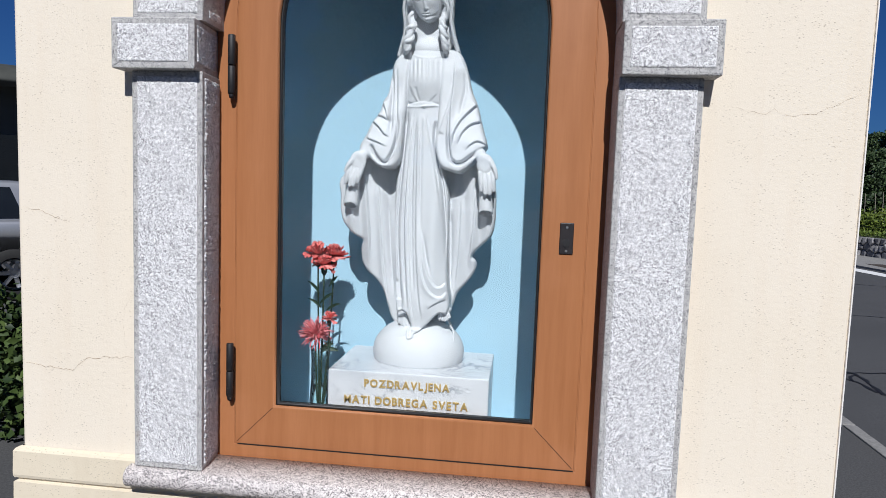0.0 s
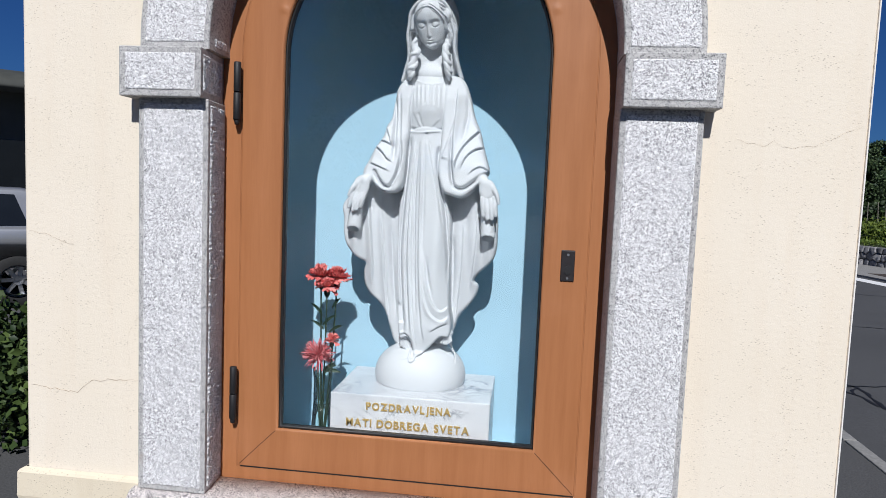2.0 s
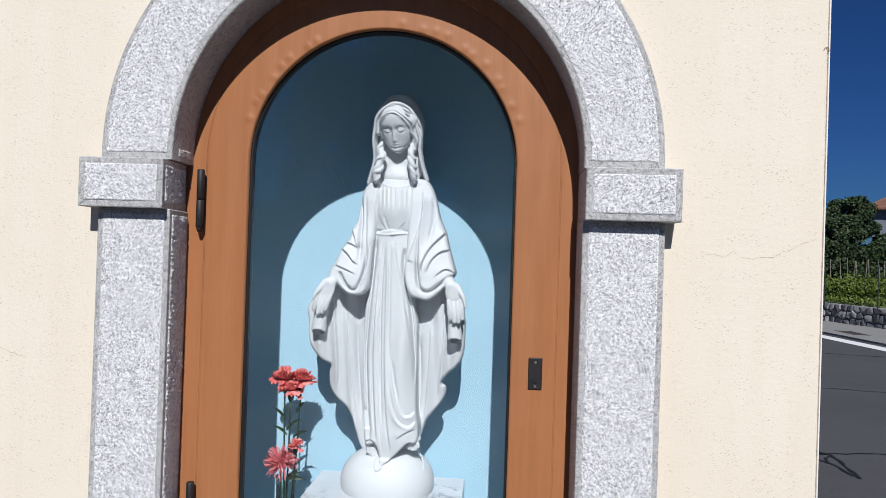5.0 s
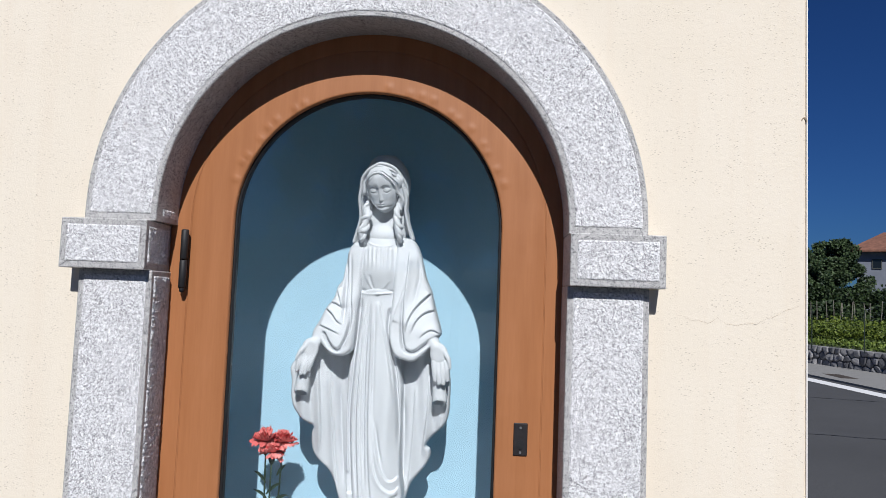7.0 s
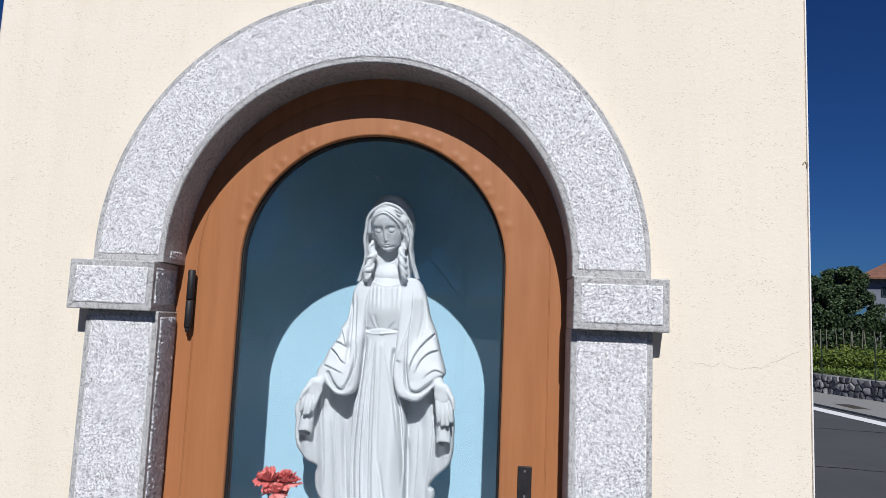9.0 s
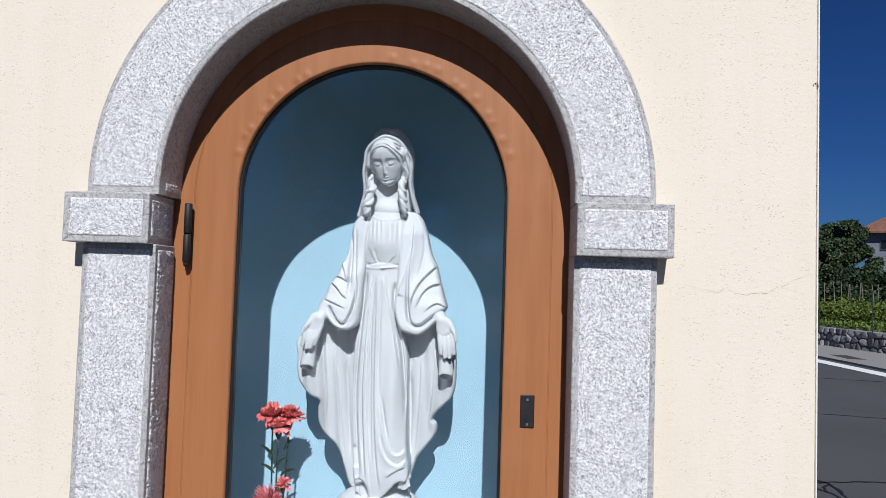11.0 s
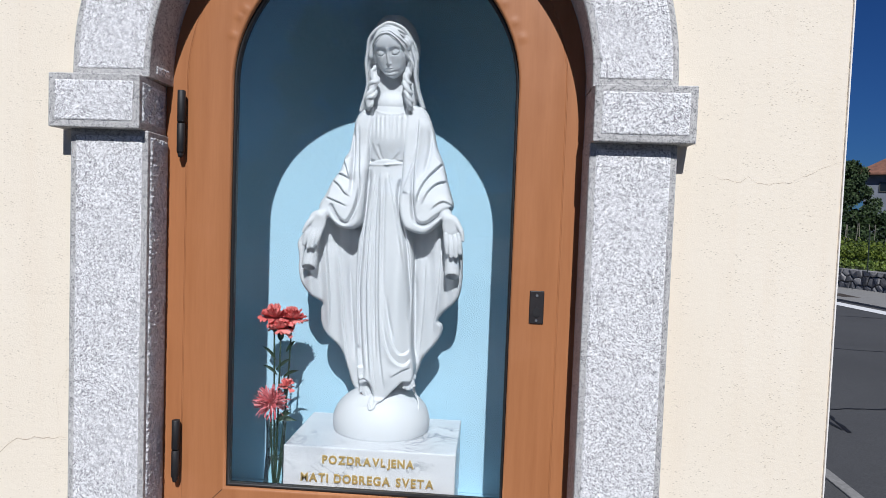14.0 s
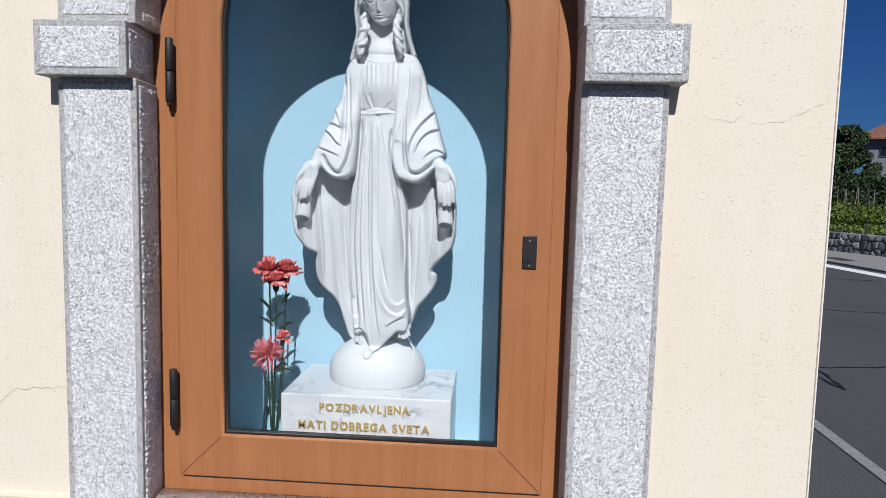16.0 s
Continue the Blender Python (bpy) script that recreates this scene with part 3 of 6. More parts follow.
def build_hinge(z0, z1):
    bm = bmesh.new()
    mid = (z0 + z1) / 2
    box(bm, (-0.558, 0.064, z0 + 0.004), (-0.548, 0.088, z1 - 0.004), 0.002)
    body = door_part("hinge", bm, BLACK_METAL, "black butt hinge with two barrels")
    for a, b in ((z0 + 0.006, mid - 0.001), (mid + 0.001, z1)):
        bm = bmesh.new()
        lathe(bm, [(0.0, a), (0.0075, a), (0.009, a + 0.002), (0.009, b - 0.002), (0.0075, b), (0.0, b)], 20, (-0.549, 0.066, 0))
        door_part("barrel", bm, BLACK_METAL, smooth=True, parent=body)
    bm = bmesh.new()
    lathe(bm, [(0.0, z0 - 0.006), (0.005, z0 - 0.005), (0.0065, z0 + 0.001), (0.0065, z0 + 0.007)], 16, (-0.549, 0.066, 0))
    door_part("pin", bm, BLACK_METAL, smooth=True, parent=body)


build_hinge(1.676, 1.825)
build_hinge(0.909, 1.053)

# ---- inside the niche ----
BLOCK = ((-0.311, 0.135, NF), (0.1135, 0.412, 0.9825))
block = thing("marble_block", (-0.099, 0.2735, NF), "white marble block with grey veins and gilded lettering", "plinth block")
inv = Vector((-0.099, 0.2735, NF))
box_part("slab", Vector(BLOCK[0]) - inv, Vector(BLOCK[1]) - inv, MARBLE, block, 0.003)


def lettering(text, x0, x1, z, cap):
    """Raised metal capitals, one mesh a letter, with even gaps from x0 to x1."""
    glyphs = []
    for ch in text:
        if ch == " ":
            glyphs.append((None, 0.0, cap * 0.36))
            continue
        cu = bpy.data.curves.new("letter", "FONT")
        cu.body, cu.size, cu.extrude, cu.bevel_depth, cu.offset = ch, cap * 1.30, 0.0012, 0.0003, 0.0002 if ch == "M" else 0.0006
        tmp = new("letter_curve", cu)
        me = bpy.data.meshes.new_from_object(tmp.evaluated_get(bpy.context.evaluated_depsgraph_get()))
        bpy.data.objects.remove(tmp)
        xs = [v.co.x for v in me.vertices]
        glyphs.append((me, min(xs), (max(xs) - min(xs)) * 0.92))
    gap = (x1 - x0 - sum(g[2] for g in glyphs)) / (len(glyphs) - 1)
    x = x0
    for me, left_edge, width in glyphs:
        if me is not None:
            me.transform(Matrix.Translation(Vector((x, BLOCK[0][1] - 0.0012, z)) - inv) @ Matrix.Rotation(radians(90), 4, "X") @ Matrix.Diagonal((0.92, 1, 1, 1)) @ Matrix.Translation((-left_edge, 0, 0)))
            me.name = "letter"
            tidy = bmesh.new()
            tidy.from_mesh(me)
            bmesh.ops.remove_doubles(tidy, verts=tidy.verts[:], dist=1e-6)
            bmesh.ops.recalc_face_normals(tidy, faces=tidy.faces[:])
            tidy.to_mesh(me)
            tidy.free()
            mesh_part("letter", me, GOLD, block)
        x += width + gap


lettering("POZDRAVLJENA", -0.213, 0.0127, 0.943, 0.0213)
lettering("MATI DOBREGA SVETA", -0.2657, 0.062, 0.8965, 0.0223)


# ---- the statue, carved as one solid ----
STATUE = Vector((-0.0912, 0.293, 0.977))
VOX = 0.0015


class Solid:
    """A signed distance grid: forms are blended in or carved out, then skinned."""

    def __init__(self, lo, hi, voxel):
        self.lo, self.voxel = np.array(lo), voxel
        self.n = np.ceil((np.array(hi) - self.lo) / voxel).astype(int) + 1
        self.f = np.full(self.n, 0.06, np.float32)
        self.ax = [(self.lo[i] + np.arange(self.n[i]) * voxel).astype(np.float32) for i in range(3)]

    def region(self, lo, hi):
        s = []
        for i in range(3):
            a = int(np.clip(np.floor((lo[i] - self.lo[i]) / self.voxel), 0, self.n[i] - 2))
            b = int(np.clip(np.ceil((hi[i] - self.lo[i]) / self.voxel) + 1, a + 2, self.n[i]))
            s.append(slice(a, b))
        x, y, z = self.ax[0][s[0]][:, None, None], self.ax[1][s[1]][None, :, None], self.ax[2][s[2]][None, None, :]
        return tuple(s), x, y, z

    def apply(self, s, d, k, cut=False):
        f = self.f[s]
        if cut:
            h = np.maximum(k - np.abs(f + d), 0) / k
            self.f[s] = np.maximum(f, -d) + h * h * k * 0.25
        else:
            h = np.maximum(k - np.abs(f - d), 0) / k
            self.f[s] = np.minimum(f, d) - h * h * k * 0.25

    @staticmethod
    def egg_distance(x, y, z, c, r):
        px, py, pz = x - c[0], y - c[1], z - c[2]
        k0 = np.sqrt((px / r[0]) ** 2 + (py / r[1]) ** 2 + (pz / r[2]) ** 2)
        k1 = np.sqrt((px / r[0] ** 2) ** 2 + (py / r[1] ** 2) ** 2 + (pz / r[2] ** 2) ** 2) + 1e-6
        return k0 * (k0 - 1.0) / k1

    def egg(self, c, r, k=0.01, cut=False):
        m = k + 0.012
        s, x, y, z = self.region([c[i] - r[i] - m for i in range(3)], [c[i] + r[i] + m for i in range(3)])
        self.apply(s, self.egg_distance(x, y, z, c, r), k, cut)

    def cord(self, pts, radii, k=0.006, steps=5, cut=False):
        """A rounded strand along a smooth line through the points."""
        r = radii if isinstance(radii, (list, tuple)) else [radii] * len(pts)
        line = smooth_line([(*p, q) for p, q in zip(pts, r)], steps)
        m = line[:, 3].max() + k + 0.008
        s, x, y, z = self.region(line[:, :3].min(0) - m, line[:, :3].max(0) + m)
        best = None
        for a, b in zip(line, line[1:]):
            v = b[:3] - a[:3]
            t = np.clip(((x - a[0]) * v[0] + (y - a[1]) * v[1] + (z - a[2]) * v[2]) / (v @ v + 1e-12), 0, 1).astype(np.float32)
            d = np.sqrt((x - a[0] - v[0] * t) ** 2 + (y - a[1] - v[1] * t) ** 2 + (z - a[2] - v[2] * t) ** 2) - (a[3] + (b[3] - a[3]) * t)
            best = d if best is None else np.minimum(best, d)
        self.apply(s, best.astype(np.float32), k, cut)

    def skin(self):
        """Surface nets: one vertex in each cell that the surface crosses."""
        f = self.f
        f[0], f[-1], f[:, 0], f[:, -1], f[:, :, 0], f[:, :, -1] = (0.05,) * 6
        inside = f < 0
        cnt = np.zeros(self.n - 1, np.int8)
        offs = [(i, j, k) for i in (0, 1) for j in (0, 1) for k in (0, 1)]
        nx, ny, nz = self.n - 1
        for i, j, k in offs:
            cnt += inside[i:i + nx, j:j + ny, k:k + nz]
        idx = np.argwhere((cnt > 0) & (cnt < 8))
        val = {o: f[idx[:, 0] + o[0], idx[:, 1] + o[1], idx[:, 2] + o[2]] for o in offs}
        acc, num = np.zeros((len(idx), 3)), np.zeros(len(idx))
        for a in offs:
            for axis in range(3):
                if a[axis]:
                    continue
                b = list(a)
                b[axis] = 1
                va, vb = val[a], val[tuple(b)]
                hit = (va < 0) != (vb < 0)
                t = np.where(hit, va / np.where(hit, va - vb, 1), 0)
                for c in range(3):
                    acc[:, c] += np.where(hit, a[c] + (t if c == axis else 0), 0)
                num += hit
        verts = self.lo + (idx + acc / num[:, None]) * self.voxel
        table = np.full(self.n - 1, -1, np.int32)
        table[idx[:, 0], idx[:, 1], idx[:, 2]] = np.arange(len(idx))
        quads = []
        for axis in range(3):
            u, v = (axis + 1) % 3, (axis + 2) % 3
            sl0, sl1 = [slice(1, -1)] * 3, [slice(1, -1)] * 3
            sl0[axis], sl1[axis] = slice(0, -1), slice(1, None)
            flip = inside[tuple(sl0)] != inside[tuple(sl1)]
            e = np.argwhere(flip)
            start = inside[tuple(sl0)][flip]
            e[:, u] += 1
            e[:, v] += 1
            du, dv = np.eye(3, dtype=int)[u], np.eye(3, dtype=int)[v]
            q = np.stack([table[tuple((e - w).T)] for w in (du + dv, dv, 0 * du, du)], -1)
            q[~start] = q[~start][:, ::-1]
            quads.append(q)
        quads = np.concatenate(quads)
        return verts, quads[(quads >= 0).all(1)]


def smooth_line(pts, steps=6, closed=False):
    """A Catmull-Rom line through points of any dimension."""
    p = np.array(pts, float)
    n = len(p)
    out = []
    for i in range(n if closed else n - 1):
        if closed:
            p0, p1, p2, p3 = p[i - 1], p[i], p[(i + 1) % n], p[(i + 2) % n]
        else:
            p0, p1, p2, p3 = p[max(i - 1, 0)], p[i], p[i + 1], p[min(i + 2, n - 1)]
        for j in range(steps):
            t = j / steps
            out.append(0.5 * (2 * p1 + (p2 - p0) * t + (2 * p0 - 5 * p1 + 4 * p2 - p3) * t * t + (3 * p1 - p0 - 3 * p2 + p3) * t ** 3))
    if not closed:
        out.append(p[-1])
    return np.array(out)


def line_distance(gx, gz, line):
    """Distance to a line on the (x, z) plane, the side of it (+ to its left) and the share along it."""
    seg = np.linalg.norm(np.diff(line, axis=0), axis=1)
    at = np.concatenate([[0], np.cumsum(seg)]) / seg.sum()
    best = np.full(np.broadcast(gx, gz).shape, 9.0)
    side, share = np.zeros_like(best), np.zeros_like(best)
    for i, (a, b) in enumerate(zip(line, line[1:])):
        v = b - a
        t = np.clip(((gx - a[0]) * v[0] + (gz - a[1]) * v[1]) / (v @ v + 1e-12), 0, 1)
        d = np.hypot(gx - a[0] - v[0] * t, gz - a[1] - v[1] * t)
        near = d < best
        best = np.where(near, d, best)
        side = np.where(near, np.sign(v[0] * (gz - a[1]) - v[1] * (gx - a[0])), side)
        share = np.where(near, at[i] + (at[i + 1] - at[i]) * t, share)
    return best, side, share


def outline_distance(gx, gz, pts, steps=4):
    """Signed distance to a smooth closed outline, negative inside."""
    line = smooth_line(pts, steps, True)
    line = np.concatenate([line, line[:1]])
    d, _, _ = line_distance(gx, gz, line)
    inside = np.zeros(d.shape, bool)
    for a, b in zip(line, line[1:]):
        cross = (a[1] > gz) != (b[1] > gz)
        with np.errstate(divide="ignore", invalid="ignore"):
            xx = a[0] + (gz - a[1]) / (b[1] - a[1] + 1e-12) * (b[0] - a[0])
        inside ^= cross & (gx < xx)
    return np.where(inside, -d, d)


def carve_statue():
    S = Solid((-0.245, -0.152, -0.006), (0.235, 0.125, 1.085), VOX)
    gx, gz = S.ax[0].astype(float)[:, None], S.ax[2].astype(float)[None, :]
    interp = np.interp

    def fade(share, a=0.15, b=0.15):
        return np.clip(share / max(a, 1e-3), 0, 1) * np.clip((1 - share) / max(b, 1e-3), 0, 1)

    def crease(front, pts, depth, width, a=0.12, b=0.2):
        d, _, share = line_distance(gx, gz, smooth_line(pts))
        return front + 1.5 * depth * np.exp(-(d / width / 0.95) ** 2) * fade(share, a, b)

    def lip(front, pts, height, width, side=1, a=0.1, b=0.15):
        """A fold whose edge lies along the line: raised on one side, falling off over the width."""
        d, sd, share = line_distance(gx, gz, smooth_line(pts))
        q = sd * side * d
        rise = height * np.exp(-np.maximum(q, 0) / width) / (1 + np.exp(-np.clip(q / 0.0011, -30, 30)))
        return front - (rise - 0.35 * height * np.exp(-((q + 0.002) / 0.0028) ** 2)) * fade(share, a, b)

    def rolled(base, dist, radius, drop):
        """Rounds a layer back along its outline."""
        t = np.clip(1 + dist / radius, 0, 1)
        return base + drop * (1 - np.sqrt(np.maximum(1 - t * t, 0)))

    # lower mantle, spread behind the robe like a shell
    cloak = outline_distance(gx, gz, [(-0.187, 0.559), (-0.238, 0.510), (-0.237, 0.463), (-0.237, 0.424), (-0.230, 0.390), (-0.213, 0.366), (-0.194, 0.351), (-0.176, 0.338), (-0.181, 0.320), (-0.179, 0.278), (-0.165, 0.251), (-0.129, 0.218), (-0.112, 0.188), (-0.102, 0.154), (-0.078, 0.105), (-0.001, 0.070), (0.072, 0.118), (0.080, 0.145), (0.089, 0.168), (0.100, 0.200), (0.124, 0.229), (0.142, 0.255), (0.150, 0.277), (0.148, 0.294), (0.137, 0.304), (0.149, 0.323), (0.172, 0.346), (0.190, 0.368), (0.197, 0.398), (0.198, 0.436), (0.195, 0.497), (0.171, 0.557), (0.030, 0.613), (-0.063, 0.610)])
    lower = 0.004 - 0.010 * np.cos(gx * 22) + 0.0035 * np.sin(gx * 150 + 9 * gz) * np.clip((gz - 0.15) / 0.2, 0, 1)
    lower = lower - 0.012 * np.exp(-((np.abs(gx + 0.005) - 0.195) / 0.02) ** 2) * (1 - np.exp(-np.maximum(gz - 0.30, 0) ** 2 / 0.012))
    side = np.clip((np.abs(gx + 0.005) - 0.070) / 0.07, 0, 1)
    lower = lower - 0.024 * side * side * (3 - 2 * side) * (1 - np.exp(-np.maximum(gz - 0.22, 0) ** 2 / 0.02))
    lower = lip(lower, [(-0.166, 0.529), (-0.157, 0.421), (-0.153, 0.344), (-0.154, 0.297), (-0.156, 0.266)], 0.009, 0.014, -1)
    lower = lip(lower, [(-0.135, 0.500), (-0.122, 0.361), (-0.116, 0.268), (-0.100, 0.160)], 0.008, 0.016, -1)
    lower = crease(lower, [(-0.106, 0.454), (-0.095, 0.300), (-0.081, 0.177)], 0.006, 0.005)
    lower = lip(lower, [(0.140, 0.496), (0.138, 0.404), (0.131, 0.327), (0.127, 0.299), (0.127, 0.269)], 0.009, 0.014, 1)
    lower = lip(lower, [(0.102, 0.464), (0.100, 0.341), (0.094, 0.248), (0.087, 0.171)], 0.007, 0.016, 1)
    lower = crease(lower, [(0.072, 0.432), (0.077, 0.294), (0.072, 0.170)], 0.006, 0.005)
    layers = [(rolled(lower, cloak, 0.010, 0.014), cloak)]

    # the robe
    robe = outline_distance(gx, gz, [(-0.052, 0.712), (-0.058, 0.641), (-0.065, 0.567), (-0.078, 0.492), (-0.077, 0.373), (-0.070, 0.253), (-0.064, 0.179), (-0.057, 0.140), (-0.033, 0.147), (-0.020, 0.118), (-0.013, 0.095), (0.010, 0.106), (0.034, 0.130), (0.057, 0.153), (0.078, 0.154), (0.083, 0.187), (0.075, 0.246), (0.070, 0.380), (0.070, 0.469), (0.056, 0.527), (0.041, 0.615), (0.035, 0.715)])
    t = (gx - interp(gz[0], [0.1, 0.35, 0.7], [0.018, 0.004, -0.006])[None]) / interp(gz[0], [0.1, 0.3, 0.5, 0.62, 0.71], [0.10, 0.088, 0.082, 0.066, 0.060])[None]
    body = interp(gz[0], [0.1, 0.16, 0.35, 0.5, 0.62, 0.70], [-0.080, -0.078, -0.068, -0.062, -0.056, -0.048])[None] + 0.036 * t * t
    body = body - 0.016 * np.exp(-((gx - 0.038) / 0.024) ** 2 - ((gz - 0.40) / 0.14) ** 2)
    body = crease(body, [(-0.050, 0.698), (-0.058, 0.582), (-0.064, 0.492), (-0.068, 0.373), (-0.055, 0.224), (-0.045, 0.153)], 0.010, 0.0042, 0.05, 0.05)
    body = lip(body, [(-0.034, 0.693), (-0.038, 0.598), (-0.041, 0.494), (-0.039, 0.376), (-0.030, 0.258), (-0.020, 0.169), (-0.007, 0.103)], 0.010, 0.010, -1, 0.08, 0.02)
    body = crease(body, [(-0.038, 0.642), (-0.047, 0.494), (-0.049, 0.375), (-0.041, 0.257), (-0.027, 0.154)], 0.008, 0.0035)
    body = crease(body, [(-0.023, 0.689), (-0.029, 0.583), (-0.028, 0.465), (-0.022, 0.318), (-0.012, 0.199)], 0.0065, 0.0034)
    body = lip(body, [(-0.018, 0.672), (-0.016, 0.525), (-0.013, 0.377), (-0.003, 0.244), (0.013, 0.126)], 0.007, 0.009, 1, 0.1, 0.05)
    body = crease(body, [(-0.008, 0.687), (-0.006, 0.555), (-0.003, 0.437), (0.004, 0.348)], 0.004, 0.004, 0.2, 0.4)
    body = lip(body, [(0.000, 0.690), (0.016, 0.614), (0.032, 0.542), (0.046, 0.469), (0.058, 0.395)], 0.007, 0.012, -1, 0.05, 0.3)
    body = crease(body, [(0.030, 0.674), (0.028, 0.615), (0.039, 0.556), (0.054, 0.497), (0.066, 0.379), (0.068, 0.305)], 0.010, 0.004, 0.05, 0.15)
    body = lip(body, [(0.001, 0.393), (0.010, 0.319), (0.025, 0.261), (0.045, 0.229), (0.062, 0.227), (0.072, 0.239)], 0.009, 0.012, -1, 0.5, 0.05)
    body = lip(body, [(-0.001, 0.333), (0.009, 0.260), (0.026, 0.219), (0.049, 0.200), (0.066, 0.201), (0.074, 0.213)], 0.009, 0.010, -1, 0.5, 0.05)
    body = lip(body, [(0.028, 0.164), (0.040, 0.175), (0.057, 0.185), (0.074, 0.191)], 0.007, 0.010, 1, 0.2, 0.05)
    body = crease(body, [(0.008, 0.378), (0.019, 0.305), (0.034, 0.254)], 0.005, 0.004, 0.4, 0.3)
    body = lip(body, [(-0.058, 0.149), (-0.045, 0.157), (-0.030, 0.150), (-0.015, 0.124)], 0.008, 0.010, 1, 0.1, 0.1)
    body = crease(body, [(-0.064, 0.241), (-0.056, 0.182), (-0.052, 0.155)], 0.006, 0.004)
    # the hem rests on the globe
    gc, gr = (-0.006, 0.010, 0.030), (0.1300, 0.116, 0.095)
    dome = gc[1] - gr[1] * np.sqrt(np.maximum(1 - ((gx - gc[0]) / gr[0]) ** 2 - ((gz - gc[2]) / gr[2]) ** 2, 0))
    dome = np.minimum(dome, -0.050)
    settle = np.clip((0.185 - gz) / 0.085, 0, 1)
    settle = settle * settle * (3 - 2 * settle)
    body = body * (1 - settle) + settle * np.clip(body, dome - 0.017, dome - 0.010)
    body = np.where(gz < 0.185, np.minimum(body, dome - 0.009), body)
    layers.append((rolled(body, robe, 0.006, 0.006), robe))

    # bodice, gathered at neck and belt
    bodice = outline_distance(gx, gz, [(-0.064, 0.840), (-0.065, 0.775), (-0.063, 0.709), (0.037, 0.713), (0.043, 0.778), (0.044, 0.843), (0.031, 0.866), (-0.044, 0.864)])
    chest = -0.040 - 0.016 * np.exp(-((gz - 0.775) / 0.05) ** 2) + 9.0 * (gx + 0.004) ** 2 + 0.42 * np.maximum(gz - 0.830, 0)
    gather = np.clip((gz - 0.770) / 0.03, 0, 1) * np.clip((0.838 - gz) / 0.006, 0, 1)
    chest = chest + 0.0016 * np.sin((gx + 0.006) * 520 + 0.6 * np.sin(gz * 70)) * gather - 0.0024 * np.exp(-((gz - 0.8375 - 7.0 * gx * gx) / 0.0022) ** 2)
    chest = lip(chest, [(-0.046, 0.767), (-0.036, 0.742), (-0.019, 0.716)], 0.0035, 0.006, 1)
    chest = lip(chest, [(-0.051, 0.727), (-0.037, 0.717), (-0.022, 0.715)], 0.003, 0.005, 1)
    chest = lip(chest, [(0.028, 0.744), (0.015, 0.729), (0.005, 0.716)], 0.003, 0.006, -1)
    chest = crease(chest, [(-0.029, 0.760), (-0.022, 0.734), (-0.013, 0.717)], 0.002, 0.003)
    belt = np.clip(1 - np.abs(gz - 0.7085 - 0.002 * np.sin(gx * 70)) / 0.0055, 0, 1) ** 0.5
    knot = np.exp(-((gx + 0.004) / 0.006) ** 2 - ((gz - 0.708) / 0.006) ** 2)
    chest = chest - 0.0085 * belt - 0.005 * knot
    chest = chest + 0.004 * np.exp(-((gz - 0.7175) / 0.003) ** 2)
    layers.append((rolled(chest, bodice, 0.006, 0.006), bodice))

    # upper mantle with the sleeves, left and right of the bodice
    left = outline_distance(gx, gz, [(-0.058, 0.861), (-0.079, 0.849), (-0.094, 0.827), (-0.101, 0.781), (-0.106, 0.744), (-0.119, 0.723), (-0.126, 0.693), (-0.146, 0.666), (-0.163, 0.628), (-0.176, 0.607), (-0.178, 0.593), (-0.170, 0.588), (-0.157, 0.581), (-0.145, 0.565), (-0.124, 0.547), (-0.101, 0.541), (-0.079, 0.545), (-0.064, 0.566), (-0.059, 0.611), (-0.057, 0.671), (-0.053, 0.707), (-0.053, 0.775), (-0.047, 0.835), (-0.046, 0.858)])
    right = outline_distance(gx, gz, [(0.036, 0.860), (0.038, 0.837), (0.037, 0.778), (0.036, 0.719), (0.034, 0.659), (0.031, 0.615), (0.037, 0.578), (0.051, 0.548), (0.075, 0.538), (0.098, 0.534), (0.117, 0.544), (0.134, 0.561), (0.145, 0.577), (0.157, 0.590), (0.167, 0.602), (0.168, 0.614), (0.160, 0.641), (0.149, 0.678), (0.138, 0.719), (0.121, 0.758), (0.108, 0.809), (0.091, 0.850), (0.069, 0.864)])
    for out, g in ((left, -1), (right, 1)):
        arm = interp(gz[0], [0.50, 0.56, 0.64, 0.72, 0.80, 0.86], [-0.078, -0.076, -0.062, -0.050, -0.042, -0.026])[None] + 0.0 * gx
        arm = arm + 1.6 * np.maximum(np.abs(gx) - 0.075, 0) ** 2 + 0.010 * np.clip((np.abs(gx) - 0.05) / 0.05, 0, 1) * np.clip((gz - 0.62) / 0.15, 0, 1)
        if g < 0:
            arm = lip(arm, [(-0.118, 0.719), (-0.108, 0.696), (-0.097, 0.665)], 0.012, 0.012, 1, 0.02, 0.3)
            arm = lip(arm, [(-0.132, 0.683), (-0.114, 0.679), (-0.097, 0.667)], 0.010, 0.010, 1, 0.02, 0.3)
            arm = lip(arm, [(-0.142, 0.665), (-0.125, 0.652), (-0.109, 0.633), (-0.092, 0.624)], 0.011, 0.013, 1, 0.02, 0.3)
            arm = lip(arm, [(-0.157, 0.621), (-0.127, 0.610), (-0.098, 0.598)], 0.007, 0.013, 1, 0.05, 0.3)
            arm = crease(arm, [(-0.146, 0.604), (-0.134, 0.582), (-0.117, 0.562), (-0.100, 0.558), (-0.086, 0.578), (-0.076, 0.611), (-0.070, 0.653), (-0.071, 0.685)], 0.014, 0.0042, 0.05, 0.35)
            arm = lip(arm, [(-0.084, 0.566), (-0.075, 0.611), (-0.072, 0.655), (-0.074, 0.700), (-0.078, 0.758)], 0.012, 0.012, -1, 0.15, 0.3)
